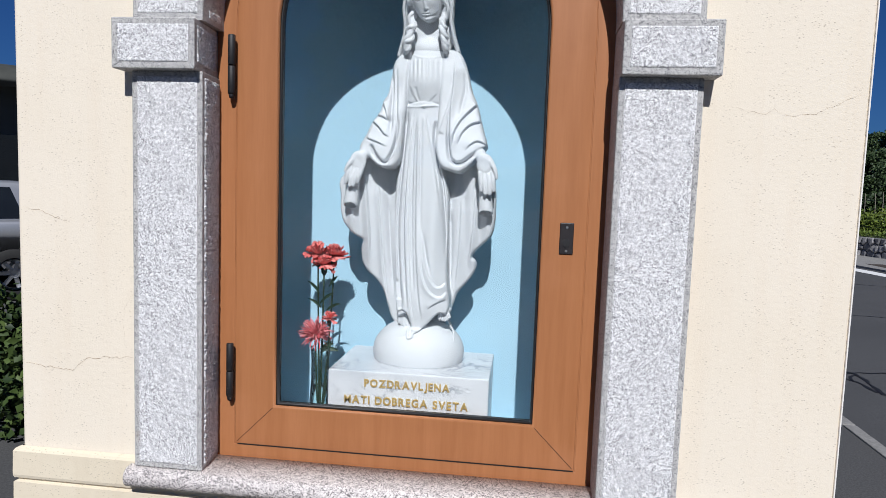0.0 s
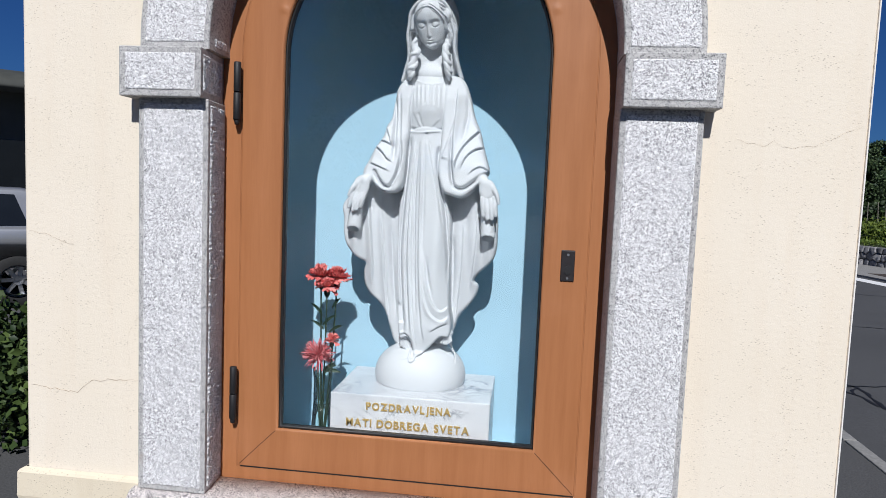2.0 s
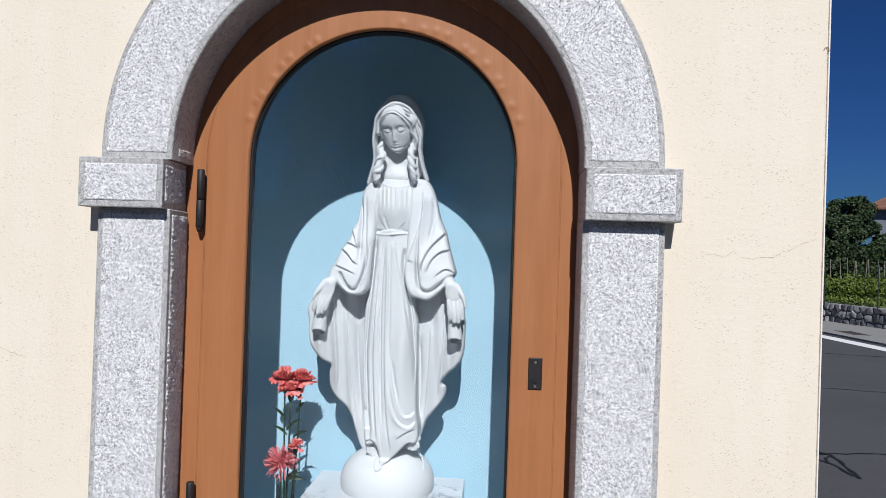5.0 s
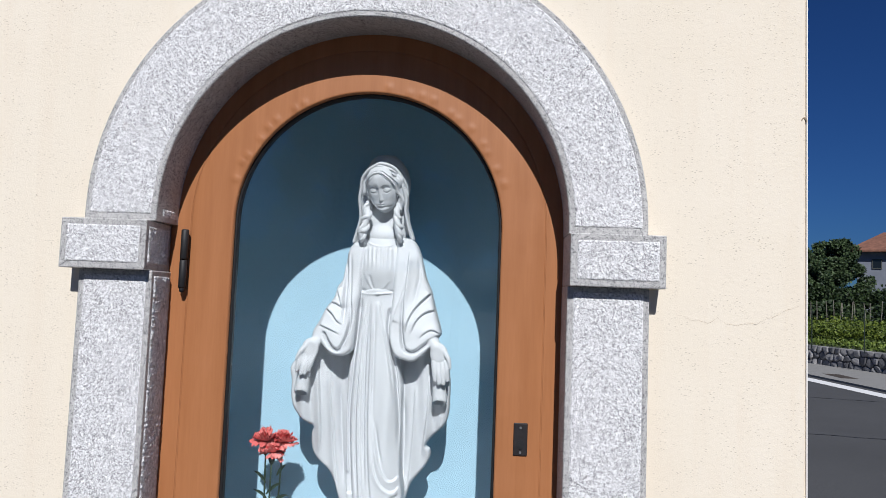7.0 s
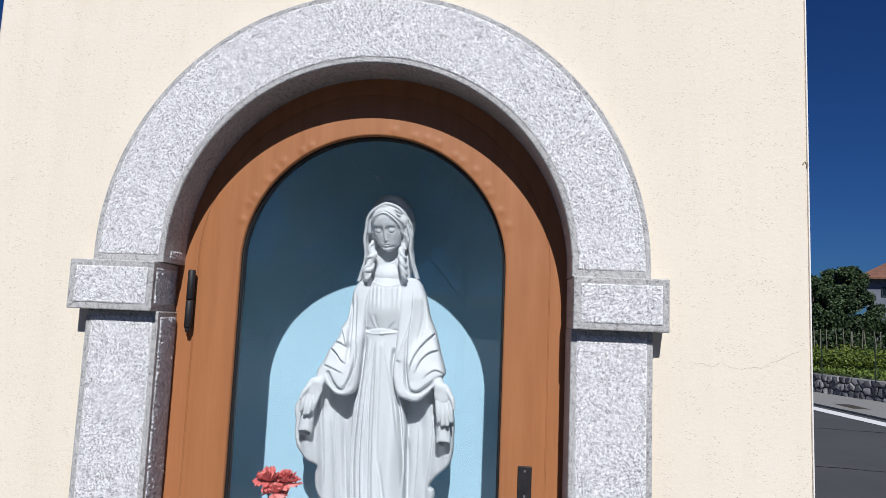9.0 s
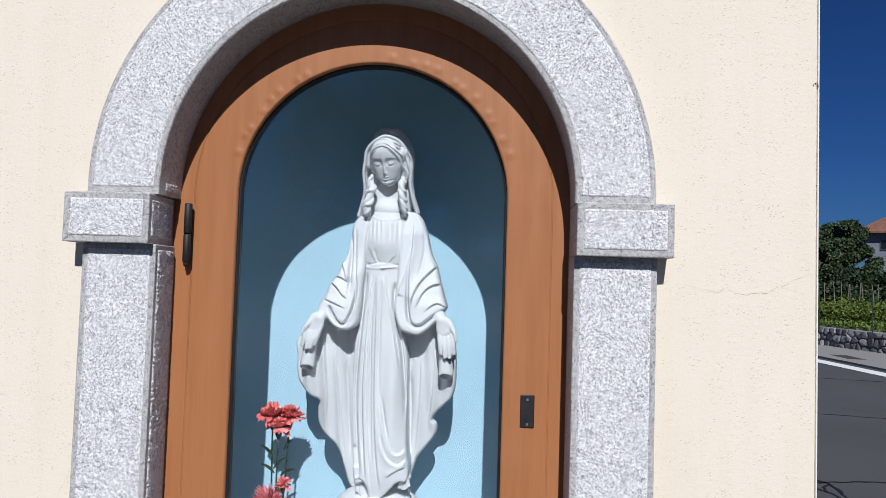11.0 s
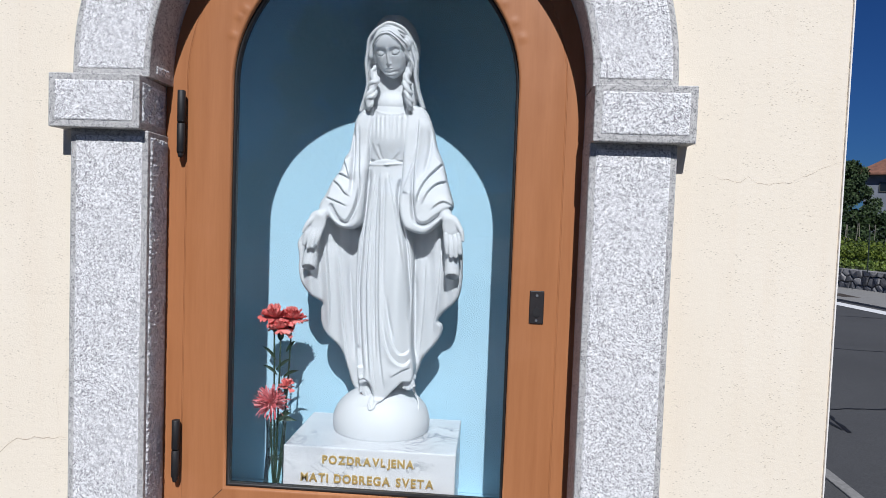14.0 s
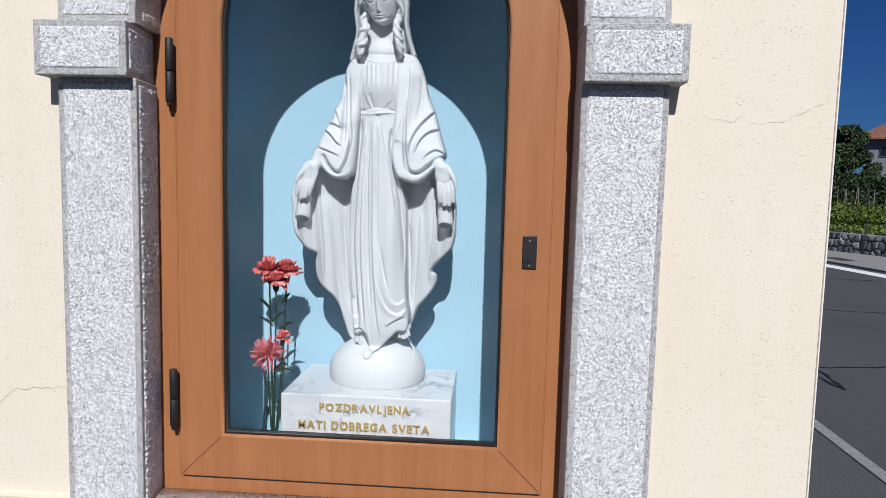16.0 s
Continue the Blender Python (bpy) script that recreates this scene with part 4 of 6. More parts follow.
            arm = crease(arm, [(-0.097, 0.817), (-0.093, 0.744), (-0.092, 0.670), (-0.092, 0.625)], 0.010, 0.0045, 0.2, 0.2)
            arm = crease(arm, [(-0.085, 0.818), (-0.081, 0.744), (-0.078, 0.685)], 0.004, 0.004, 0.2, 0.3)
        else:
            arm = lip(arm, [(0.139, 0.716), (0.116, 0.694), (0.096, 0.669), (0.082, 0.639), (0.076, 0.606)], 0.014, 0.014, -1, 0.02, 0.2)
            arm = lip(arm, [(0.153, 0.671), (0.127, 0.664), (0.104, 0.641), (0.091, 0.608)], 0.011, 0.013, -1, 0.05, 0.25)
            arm = lip(arm, [(0.172, 0.607), (0.146, 0.619), (0.125, 0.608), (0.113, 0.594)], 0.008, 0.011, -1, 0.05, 0.3)
            arm = crease(arm, [(0.176, 0.601), (0.153, 0.596), (0.128, 0.578), (0.105, 0.561), (0.085, 0.561), (0.071, 0.580), (0.066, 0.631), (0.068, 0.697)], 0.014, 0.0042, 0.05, 0.3)
            arm = lip(arm, [(0.072, 0.584), (0.066, 0.631), (0.068, 0.697), (0.072, 0.763), (0.074, 0.833)], 0.012, 0.013, -1, 0.1, 0.1)
            arm = lip(arm, [(0.039, 0.637), (0.051, 0.677), (0.063, 0.719), (0.069, 0.763)], 0.009, 0.010, -1, 0.05, 0.3)
            arm = crease(arm, [(0.100, 0.815), (0.106, 0.764), (0.100, 0.720), (0.093, 0.676)], 0.005, 0.005, 0.2, 0.3)
        layers.append((rolled(arm, out, 0.010, 0.014), out))

    # each cloth layer becomes a solid of its own; the back is a plain rounded mass
    body_all = np.minimum.reduce([d for _, d in layers])
    back = 0.020 + 0.045 * np.sqrt(np.clip(-body_all / 0.05, 0, 1))
    for front, dist in layers:
        for axis in (0, 1):
            soft = (np.roll(front, 1, axis) + 2 * front + np.roll(front, -1, axis)) / 4
            front = np.where(np.abs(soft - front) < 0.01, soft, front)
        near = np.argwhere(dist < 0.012)
        (i0, k0), (i1, k1) = near.min(0), near.max(0) + 1
        s = (slice(i0, i1), slice(None), slice(k0, k1))
        front, dist, rear = front[i0:i1, k0:k1], dist[i0:i1, k0:k1], back[i0:i1, k0:k1]
        slope = np.sqrt(1 + np.minimum(np.gradient(front, VOX, axis=0) ** 2 + np.gradient(front, VOX, axis=1) ** 2, 12))
        y = S.ax[1][None, :, None]
        d = (front / slope)[:, None, :].astype(np.float32) - y / slope[:, None, :].astype(np.float32)
        d = np.maximum(np.maximum(d, y - rear[:, None, :].astype(np.float32)), dist[:, None, :].astype(np.float32))
        S.apply(s, d, 0.0022)

    # neck, and the head bowed forward and turned a little, on a finer grid of its own
    body_solid = S
    S = Solid((-0.112, -0.125, 0.800), (0.106, 0.096, 1.090), 0.001)
    S.cord([(0.002, 0.014, 0.820), (-0.001, 0.030, 0.872), (-0.002, 0.028, 0.935)], [0.036, 0.0280, 0.027], 0.012)
    S.egg((-0.003, 0.012, 0.866), (0.048, 0.041, 0.034), 0.012)
    bow, turn_head = radians(24), radians(10)
    fwd = np.array((-math.sin(turn_head) * math.cos(bow), -math.cos(turn_head) * math.cos(bow), -math.sin(bow)))
    rgt = np.array((math.cos(turn_head), -math.sin(turn_head), 0.0))
    top = np.cross(rgt, -fwd)
    tip = radians(2.5)
    rgt, top = rgt * math.cos(tip) + top * math.sin(tip), top * math.cos(tip) - rgt * math.sin(tip)
    mid = np.array((-0.002, -0.027, 1.0040))

    def at(u, v, w):
        return tuple(mid + rgt * u + fwd * v + top * w)

    def face_egg(c, r, k, cut=False):
        m = max(r) + k + 0.006
        p = np.array(at(*c))
        s, x, y, z = S.region(p - m, p + m)
        q = [(x - p[0]) * e[0] + (y - p[1]) * e[1] + (z - p[2]) * e[2] for e in (rgt, fwd, top)]
        S.apply(s, S.egg_distance(q[0], q[1], q[2], (0, 0, 0), r).astype(np.float32), k, cut)

    def face_relief(u, w):
        """How far the face stands forward, in millimetres, over the plane of the ears: u across, w up from the eyes."""
        def bell(cu, cw, ru, rw):
            return np.exp(-((u - cu) / ru) ** 2 - ((w - cw) / rw) ** 2)
        line = smooth_line([(-66, 24), (-62, 35.5), (-57, 41.5), (-52, 42.5), (-47.5, 41.5), (-43, 43), (-36, 43.5), (-28, 43.2), (-12, 43.6), (2, 44.2), (12, 46.0), (24, 46.0), (38, 42.5), (52, 33), (60, 22)], 6)
        half = smooth_line([(-66, 14), (-60, 17), (-52, 27), (-40, 35), (-20, 41.5), (0, 43.5), (20, 44), (40, 41), (60, 30)], 6)
        hw = interp(w, half[:, 0], half[:, 1])
        h = interp(w, line[:, 0], line[:, 1]) - 31 * (1 - np.sqrt(np.maximum(1 - np.minimum(np.abs(u) / hw, 1.0) ** 2.5, 0)))
        # nose, with its wings
        rise = interp(w, [-32, -30, -27.5, -23, -12, 0, 10, 20], [0, 1.2, 5.0, 6.6, 4.6, 2.6, 1.2, 0])
        h = h + rise * np.exp(-(np.abs(u) / interp(w, [-28, -20, 0, 12], [3.8, 3.2, 2.8, 4.6])) ** 2.2)
        for g in (-1, 1):
            h = h + 1.4 * bell(g * 5.0, -26.0, 2.4, 2.8) + 1.6 * bell(g * 25, -16, 11, 12)
            h = h - 2.2 * bell(g * 18.5, 7.5, 11.0, 6.2) - 2.8 * bell(g * 9.5, 2.5, 4.4, 8.0)
            h = h + 0.4 * np.exp(-((w - 15 + ((u - g * 20) / 12) ** 2 * 2.6) / 2.6) ** 2) * np.exp(-((u - g * 20) / 13) ** 4)
            du = (u - g * 19.0) / 10.0
            q = du ** 2 + ((w - 0.5) / 6.6) ** 2
            h = h + 1.3 * np.maximum(1 - q, 0)
            lash = w + 6.2 - 4.6 * du ** 2
            h = h - 3.2 * np.exp(-(lash / 1.4) ** 2) * np.exp(-(du / 1.0) ** 6) + 0.7 * np.exp(-((lash - 2.6) / 1.4) ** 2) * np.exp(-du ** 6)
            h = h - 0.9 * np.exp(-((w - 7.6 + 3.6 * du ** 2) / 1.0) ** 2) * np.exp(-du ** 6)
        # lips
        h = h + 2.0 * bell(0, -37.4, 6.6, 1.9) + 2.6 * bell(0, -43.4, 5.6, 2.4) - 0.6 * bell(0, -34.0, 1.8, 2.4)
        h = h - 3.2 * np.exp(-((w + 39.9 - 0.013 * u * u) / 1.0) ** 2) * np.exp(-(u / 7.2) ** 6)
        h = h - 1.0 * bell(8.0, -39.6, 1.8, 1.6) - 1.0 * bell(-8.0, -39.6, 1.8, 1.6)
        return h + 1.8 * bell(0, -55, 8.5, 5.5)

    def carve_face():
        p = np.array(at(0, 0.02, -0.005))
        s, x, y, z = S.region(p - 0.085, p + 0.085)
        u, v, w = [(x - mid[0]) * e[0] + (y - mid[1]) * e[1] + (z - mid[2]) * e[2] for e in (rgt, fwd, top)]
        us, ws = np.linspace(-0.06, 0.06, 241), np.linspace(-0.075, 0.075, 301)
        relief = face_relief(us[:, None] * 1000, ws[None, :] * 1000) / 1000
        gu, gw = np.gradient(relief, us[1] - us[0], axis=0), np.gradient(relief, ws[1] - ws[0], axis=1)
        steep = np.sqrt(1 + np.minimum(gu ** 2 + gw ** 2, 9))
        fu, fw = np.clip((u + 0.06) / 0.0005, 0, 239.9), np.clip((w + 0.075) / 0.0005, 0, 299.9)
        i, k = fu.astype(int), fw.astype(int)
        a, b = fu - i, fw - k
        def look_up(t):
            return t[i, k] * (1 - a) * (1 - b) + t[i + 1, k] * a * (1 - b) + t[i, k + 1] * (1 - a) * b + t[i + 1, k + 1] * a * b
        d = (v - look_up(relief)) / look_up(steep)
        oval = (np.sqrt((u / 0.0445) ** 2 + ((w + 0.002) / 0.066) ** 2) - 1) * 0.045
        d = np.maximum(np.maximum(d, oval), -v - 0.002)
        S.apply(s, d.astype(np.float32), 0.0015)

    # veil: a cap over the crown and two falls to the shoulders, with a turned rim and a hollow inside it
    face_egg((0.000, -0.034, 0.002), (0.0640, 0.042, 0.0820), 0.004)
    S.egg((-0.004, 0.028, 0.910), (0.070, 0.040, 0.095), 0.012)
    rim = [(-0.0850, -0.004, 0.8520), (-0.0750, -0.012, 0.8810), (-0.0660, -0.020, 0.9130), (-0.0660, -0.028, 0.9390), (-0.0680, -0.036, 0.9670), (-0.0630, -0.044, 0.9980), (-0.0590, -0.052, 1.0220), (-0.0440, -0.060, 1.0410), (-0.0240, -0.066, 1.0540), (-0.0080, -0.068, 1.0600), (0.0130, -0.065, 1.0570), (0.0330, -0.058, 1.0460), (0.0450, -0.050, 1.0270), (0.0530, -0.042, 0.9950), (0.0600, -0.034, 0.9700), (0.0590, -0.026, 0.9360), (0.0660, -0.016, 0.9010), (0.0780, -0.004, 0.8640)]
    for back_y, r in ((0.024, 0.0068), (0.012, 0.0060), (0.0, 0.0046)):
        S.cord([(p[0] * (1 - back_y * 0.8), p[1] + back_y, 0.985 + (p[2] - 0.985) * (1 - back_y * 0.5)) for p in rim], r, 0.005, 4)
    S.cord([(-0.004 + (p[0] + 0.004) * 0.84, p[1] + 0.018, 0.965 + (p[2] - 0.965) * 0.84) for p in rim[5:14]], 0.015, 0.004, 3)
    S.cord([(-0.004 + (p[0] + 0.004) * 0.86, p[1] - 0.001, 0.965 + (p[2] - 0.965) * 0.90) for p in rim[1:-1]], 0.0042, 0.003, 3, cut=True)

    face_egg((0.0, -0.004, -0.002), (0.0415, 0.034, 0.060), 0.004)
    face_egg((0.0, -0.006, 0.020), (0.0460, 0.040, 0.050), 0.004)
    carve_face()

    # hair: waves from the parting to the temples, gathered beside the cheeks, then ringlets on the shoulders
    for g in (-1, 1):
        def strand(u, w, o):
            return at(g * u, max(0.010, float(face_relief(np.array([g * u * 1000]), np.array([w * 1000]))[0]) / 1000 + 0.0018) - o, w)

        for k in range(4):
            o = 0.0080 * k
            line = [strand(0.001 + 0.1 * o, 0.0480 + 0.45 * o, 0.6 * o), strand(0.0100, 0.0465 + 0.50 * o, 0.7 * o), strand(0.0200 + 0.1 * o, 0.0385 + 0.60 * o, 0.7 * o), strand(0.0300 + 0.2 * o, 0.0290 + 0.60 * o, 0.7 * o),
                    strand(0.0370 + 0.50 * o, 0.0160 + 0.5 * o, 0.8 * o), strand(0.0410 + 0.70 * o, 0.0020 + 0.3 * o, 0.8 * o), strand(0.0410 + 0.80 * o, -0.0120 + 0.1 * o, 0.9 * o),
                    strand(0.0450 + 0.60 * o, -0.0270, 0.9 * o), strand(0.0410 + 0.55 * o, -0.0420, 0.9 * o), strand(0.0440 + 0.40 * o, -0.0560, 0.9 * o)]
            groove = [strand(u, w, o * q - 0.0030) for u, w, q in ((0.006, 0.0440 + 0.5 * (o + 0.004), 0.7), (0.0145, 0.0400 + 0.55 * (o + 0.004), 0.7), (0.025, 0.0310 + 0.6 * (o + 0.004), 0.7), (0.0335 + 0.3 * o, 0.0200 + 0.55 * (o + 0.004), 0.8), (0.040 + 0.6 * o, 0.004 + 0.2 * o, 0.8))]
            S.cord(line, [q * (1.0 + 0.12 * math.sin(k * 2.1 + i)) for i, q in enumerate((0.0022, 0.0034, 0.0036, 0.0034, 0.0038, 0.0042, 0.0046, 0.0044, 0.0046, 0.0036))], 0.0006, 5)
            S.cord(groove, [0.0014, 0.0024, 0.0026, 0.0024, 0.0016], 0.0006, 5, cut=True)
        path = [(-0.0480, -0.030, 0.9600), (-0.0465, -0.036, 0.9400), (-0.0440, -0.041, 0.9180), (-0.0490, -0.045, 0.8960), (-0.0540, -0.044, 0.8750), (-0.0570, -0.041, 0.8590), (-0.0590, -0.038, 0.8490)] if g < 0 else [(0.0410, -0.028, 0.9640), (0.0395, -0.033, 0.9440), (0.0370, -0.038, 0.9220), (0.0400, -0.042, 0.9000), (0.0440, -0.043, 0.8790), (0.0480, -0.040, 0.8620), (0.0500, -0.038, 0.8520)]
        for k, (du, dv, q) in enumerate(((0.0, 0.012, 0.0070), (0.0070, 0.006, 0.0084), (0.0045, 0.000, 0.0090))):
            wave = [(0.034 + 0.0115 * min(1.0, m / 2) + du + 0.0042 * math.sin(m * 1.25 + 0.8 * k + 0.5 * g), dv - 0.0012 * m, 0.030 - 0.0115 * m) for m in range(9)]
            S.cord([at(g * u, v, w) for u, v, w in wave], [q * (0.6 if m in (0, 8) else 1.0 + 0.18 * math.sin(m * 1.25 + k)) for m in range(9)], 0.0008, 5)
        core = smooth_line(path, 8)
        S.cord([tuple(p) for p in core[::2]], [0.0092 * min(1, 0.35 + 0.08 * i, 0.45 + 0.10 * (len(core[::2]) - 1 - i)) for i in range(len(core[::2]))], 0.002, 2)
        for ph, thick in ((0.0, 0.0062), (2.1, 0.0056), (4.2, 0.0052)):
            twist = []
            for i, p in enumerate(core):
                a = ph + g * (i * 0.25 + 0.8 * math.sin(i * 0.21 + ph))
                r = 0.0068 * min(1.0, 0.30 + 0.05 * i, 0.35 + 0.05 * (len(core) - 1 - i)) * (1 + 0.45 * math.sin(i * 0.31 + ph))
                twist.append((p[0] + r * math.cos(a), p[1] + r * math.sin(a), p[2] + 0.35 * r * math.sin(a * 2)))
            S.cord(twist, [thick * min(1.0, 0.6 + 0.05 * i, 0.4 + 0.06 * (len(core) - 1 - i)) for i in range(len(core))], 0.0005, 1)

    head_solid, S = S, body_solid
    # wrists and hands, palms forward
    for wrist, palm, tips, bases, thumb in (
            ([(-0.1540, -0.036, 0.5920), (-0.1690, -0.056, 0.5710)], [(-0.1770, -0.064, 0.5570)], [(-0.2100, -0.064, 0.4990), (-0.1980, -0.068, 0.4910), (-0.1880, -0.068, 0.4930), (-0.1780, -0.064, 0.5010)], [(-0.1990, -0.068, 0.5370), (-0.1870, -0.070, 0.5330), (-0.1760, -0.070, 0.5330), (-0.1660, -0.068, 0.5360)], [(-0.1890, -0.064, 0.5650), (-0.2020, -0.070, 0.5470), (-0.2110, -0.070, 0.5300)]),
            ([(0.1440, -0.036, 0.5920), (0.1580, -0.056, 0.5750)], [(0.1670, -0.064, 0.5580)], [(0.1600, -0.064, 0.4900), (0.1710, -0.068, 0.4820), (0.1830, -0.068, 0.4820), (0.1930, -0.064, 0.4910)], [(0.1550, -0.068, 0.5320), (0.1650, -0.070, 0.5280), (0.1770, -0.070, 0.5280), (0.1870, -0.068, 0.5330)], [(0.1820, -0.064, 0.5650), (0.1940, -0.070, 0.5450), (0.1990, -0.070, 0.5230)])):
        S.cord(wrist, [0.0195, 0.0150], 0.006)
        px, py, pz = palm[0]
        S.egg((px, py + 0.002, pz), (0.0225, 0.0095, 0.0285), 0.005)
        S.egg((px, py - 0.0105, pz - 0.002), (0.010, 0.004, 0.014), 0.006, cut=True)
        for a, b in zip(bases, tips):
            a = (a[0], py + 0.0005, a[2] + 0.004)
            m = tuple((p + q) / 2 for p, q in zip(a, b))
            S.cord([a, (m[0], m[1] - 0.002, m[2]), b], [0.0068, 0.0069, 0.0056], 0.0010, 4)
        S.cord(thumb, [0.0075, 0.0060, 0.0038], 0.003, 4)

    # hanging tubes of cloth below the wrists, open at their ends
    for a, b in (((-0.1930, -0.040, 0.5140), (-0.2010, -0.041, 0.4450)), ((0.1680, -0.040, 0.5060), (0.1730, -0.041, 0.4360))):
        S.cord([a, b], [0.016, 0.0200], 0.006)
        S.egg((b[0], b[1] - 0.028, b[2] - 0.036), (0.046, 0.036, 0.036), 0.001, cut=True)
        S.egg((b[0], b[1] - 0.006, b[2] - 0.010), (0.0155, 0.0150, 0.0200), 0.001, cut=True)

    # globe, feet and the snake in low relief on it
    s, x, y, z = S.region((-0.16, -0.152, -0.01), (0.16, 0.14, 0.16))
    S.apply(s, np.maximum(S.egg_distance(x, y, z, gc, gr), 0.0055 - z).astype(np.float32), 0.0015)

    def on_globe(pts, proud=0.0, least=0.05):
        out = []
        for x, z in pts:
            q = max(least, 1 - ((x - gc[0]) / gr[0]) ** 2 - ((z - gc[2]) / gr[2]) ** 2)
            out.append((x, gc[1] - gr[1] * math.sqrt(q) - proud, z))
        return out
    for foot, g in (([(-0.050, 0.140), (-0.055, 0.118), (-0.047, 0.112), (-0.040, 0.110), (-0.032, 0.112), (-0.025, 0.117)], -1), ([(0.073, 0.159), (0.059, 0.135), (0.067, 0.131), (0.074, 0.131), (0.080, 0.135), (0.086, 0.140)], 1)):
        heel, toes = foot[0], foot[1:]
        hy = on_globe([heel], 0.0, 0.2)[0][1]
        S.egg((heel[0], hy + 0.016, heel[1] - 0.002), (0.0155, 0.024, 0.0105), 0.004)
        for i, t in enumerate(toes):
            S.cord(on_globe([(heel[0] + 0.4 * (t[0] - heel[0]), heel[1]), t], 0.0035, 0.2), [0.0050, 0.0038 if i != (4 if g < 0 else 0) else 0.0048], 0.0012, 3)
    S.cord(on_globe([(-0.049, 0.086), (-0.035, 0.089), (-0.023, 0.094), (-0.011, 0.089), (0.004, 0.088)]), [0.0012, 0.0020, 0.0026, 0.0022, 0.0010], 0.001)
    S.cord(on_globe([(-0.022, 0.116), (-0.026, 0.101), (-0.023, 0.085), (-0.013, 0.088), (-0.012, 0.102)], 0.0025), 0.0036, 0.001)
    S.cord(on_globe([(0.078, 0.131), (0.085, 0.114), (0.094, 0.097), (0.099, 0.074)], 0.0016), [0.0036, 0.0032, 0.0026, 0.0012], 0.001)

    verts, quads = [], []
    for solid in (body_solid, head_solid):
        f = solid.f
        solid.f = (f * 5 + (np.roll(f, 1, 0) + np.roll(f, -1, 0) + np.roll(f, 1, 1) + np.roll(f, -1, 1) + np.roll(f, 1, 2) + np.roll(f, -1, 2)) / 3) / 7
        v, q = solid.skin()
        quads.append(q + sum(len(a) for a in verts))
        verts.append(v)
    return array_mesh("statue", np.concatenate(verts), np.concatenate(quads))


statue = mesh_part("statue", carve_statue(), PLASTER, None, "", True)
statue.location = STATUE
statue.scale = (0.997, 0.997, 0.997)
tagged(statue, "white plaster robed statue with open arms standing on a globe", "statue")


# ---- vase and flowers in the niche ----
VX, VY = -0.3834, 0.297
vase = thing("flower_vase", (VX, VY, NF), "clear glass vase with faceted sides, half full of water", "vase")
bm = bmesh.new()
outer = [(0.0, 0.0), (0.030, 0.0), (0.033, 0.004), (0.033, 0.03), (0.029, 0.09), (0.0255, 0.15), (0.0255, 0.205), (0.029, 0.245)]
inner = [(0.027, 0.245), (0.0235, 0.205), (0.0235, 0.15), (0.027, 0.09), (0.030, 0.032), (0.0, 0.024)]
lathe(bm, outer + inner, 16)
part("glass_body", bm, VASE_GLASS, vase, "clear cut glass").visible_shadow = False
bm = bmesh.new()
lathe(bm, [(0.0, 0.026), (0.0285, 0.034), (0.0255, 0.09), (0.0228, 0.13), (0.0, 0.13)], 16)
part("water", bm, VASE_GLASS, vase, smooth=True).visible_shadow = False


def stem_points(top, lean):
    a, b = Vector((VX + lean[0] * 0.3, VY + lean[1] * 0.3, NF + 0.03)), Vector(top)
    mid = (a + b) / 2 + Vector((lean[0], lean[1], 0))
    return [a * (1 - t) ** 2 + mid * 2 * t * (1 - t) + b * t * t for t in (i / 10 for i in range(11))]


def stem_part(owner, top, lean, base):
    bm = bmesh.new()
    tube(bm, [p - base for p in stem_points(top, lean)], [0.0031 - 0.00008 * i for i in range(11)], 7)
    return part("stem", bm, STEM, owner, smooth=True)


def narrow_leaf(owner, at, way, length, width, base):
    """A thin folded leaf that arcs away from the stem."""
    bm = bmesh.new()
    at, way = Vector(at) - base, Vector(way).normalized()
    side = way.cross(Vector((0, -1, 0.2))).normalized()
    rows = []
    for i in range(8):
        t = i / 7
        c = at + way * (length * t) + Vector((0, -0.3 * length * t * t * 0.3, -0.35 * length * t * t))
        w = width * math.sin(math.pi * (0.12 + 0.88 * t)) * 0.5
        rows.append([bm.verts.new(c - side * w), bm.verts.new(c + Vector((0, 0.0015, -0.0008))), bm.verts.new(c + side * w)])
    for a, b in zip(rows, rows[1:]):
        for k in range(2):
            bm.faces.new((a[k], a[k + 1], b[k + 1], b[k]))
    return part("leaf", bm, STEM, owner)


def petal(bm, centre, out, up, length, width, curl, frill, rnd):
    """One ruffled petal: a bent fan with a notched outer edge."""
    out, up = out.normalized(), up.normalized()
    side = out.cross(up).normalized()
    nu, nv = 6, 9
    rows = []
    for i in range(nu):
        t = i / (nu - 1)
        row = []
        for j in range(nv):
            s = j / (nv - 1) * 2 - 1
            w = width * (0.18 + 0.82 * t ** 0.7) * s
            edge = frill * t * t * (math.sin(s * 9 + rnd * 6) + 0.5 * math.sin(s * 21 + rnd * 11))
            r = length * t * (1 - 0.14 * s * s) + (frill * 0.8 * math.sin(s * 16 + rnd * 4) if i == nu - 1 else 0)
            lift = curl * length * t * t + edge
            row.append(bm.verts.new(centre + out * r + side * w + up * lift))
        rows.append(row)
    for a, b in zip(rows, rows[1:]):
        for j in range(nv - 1):
            bm.faces.new((a[j], a[j + 1], b[j + 1], b[j]))


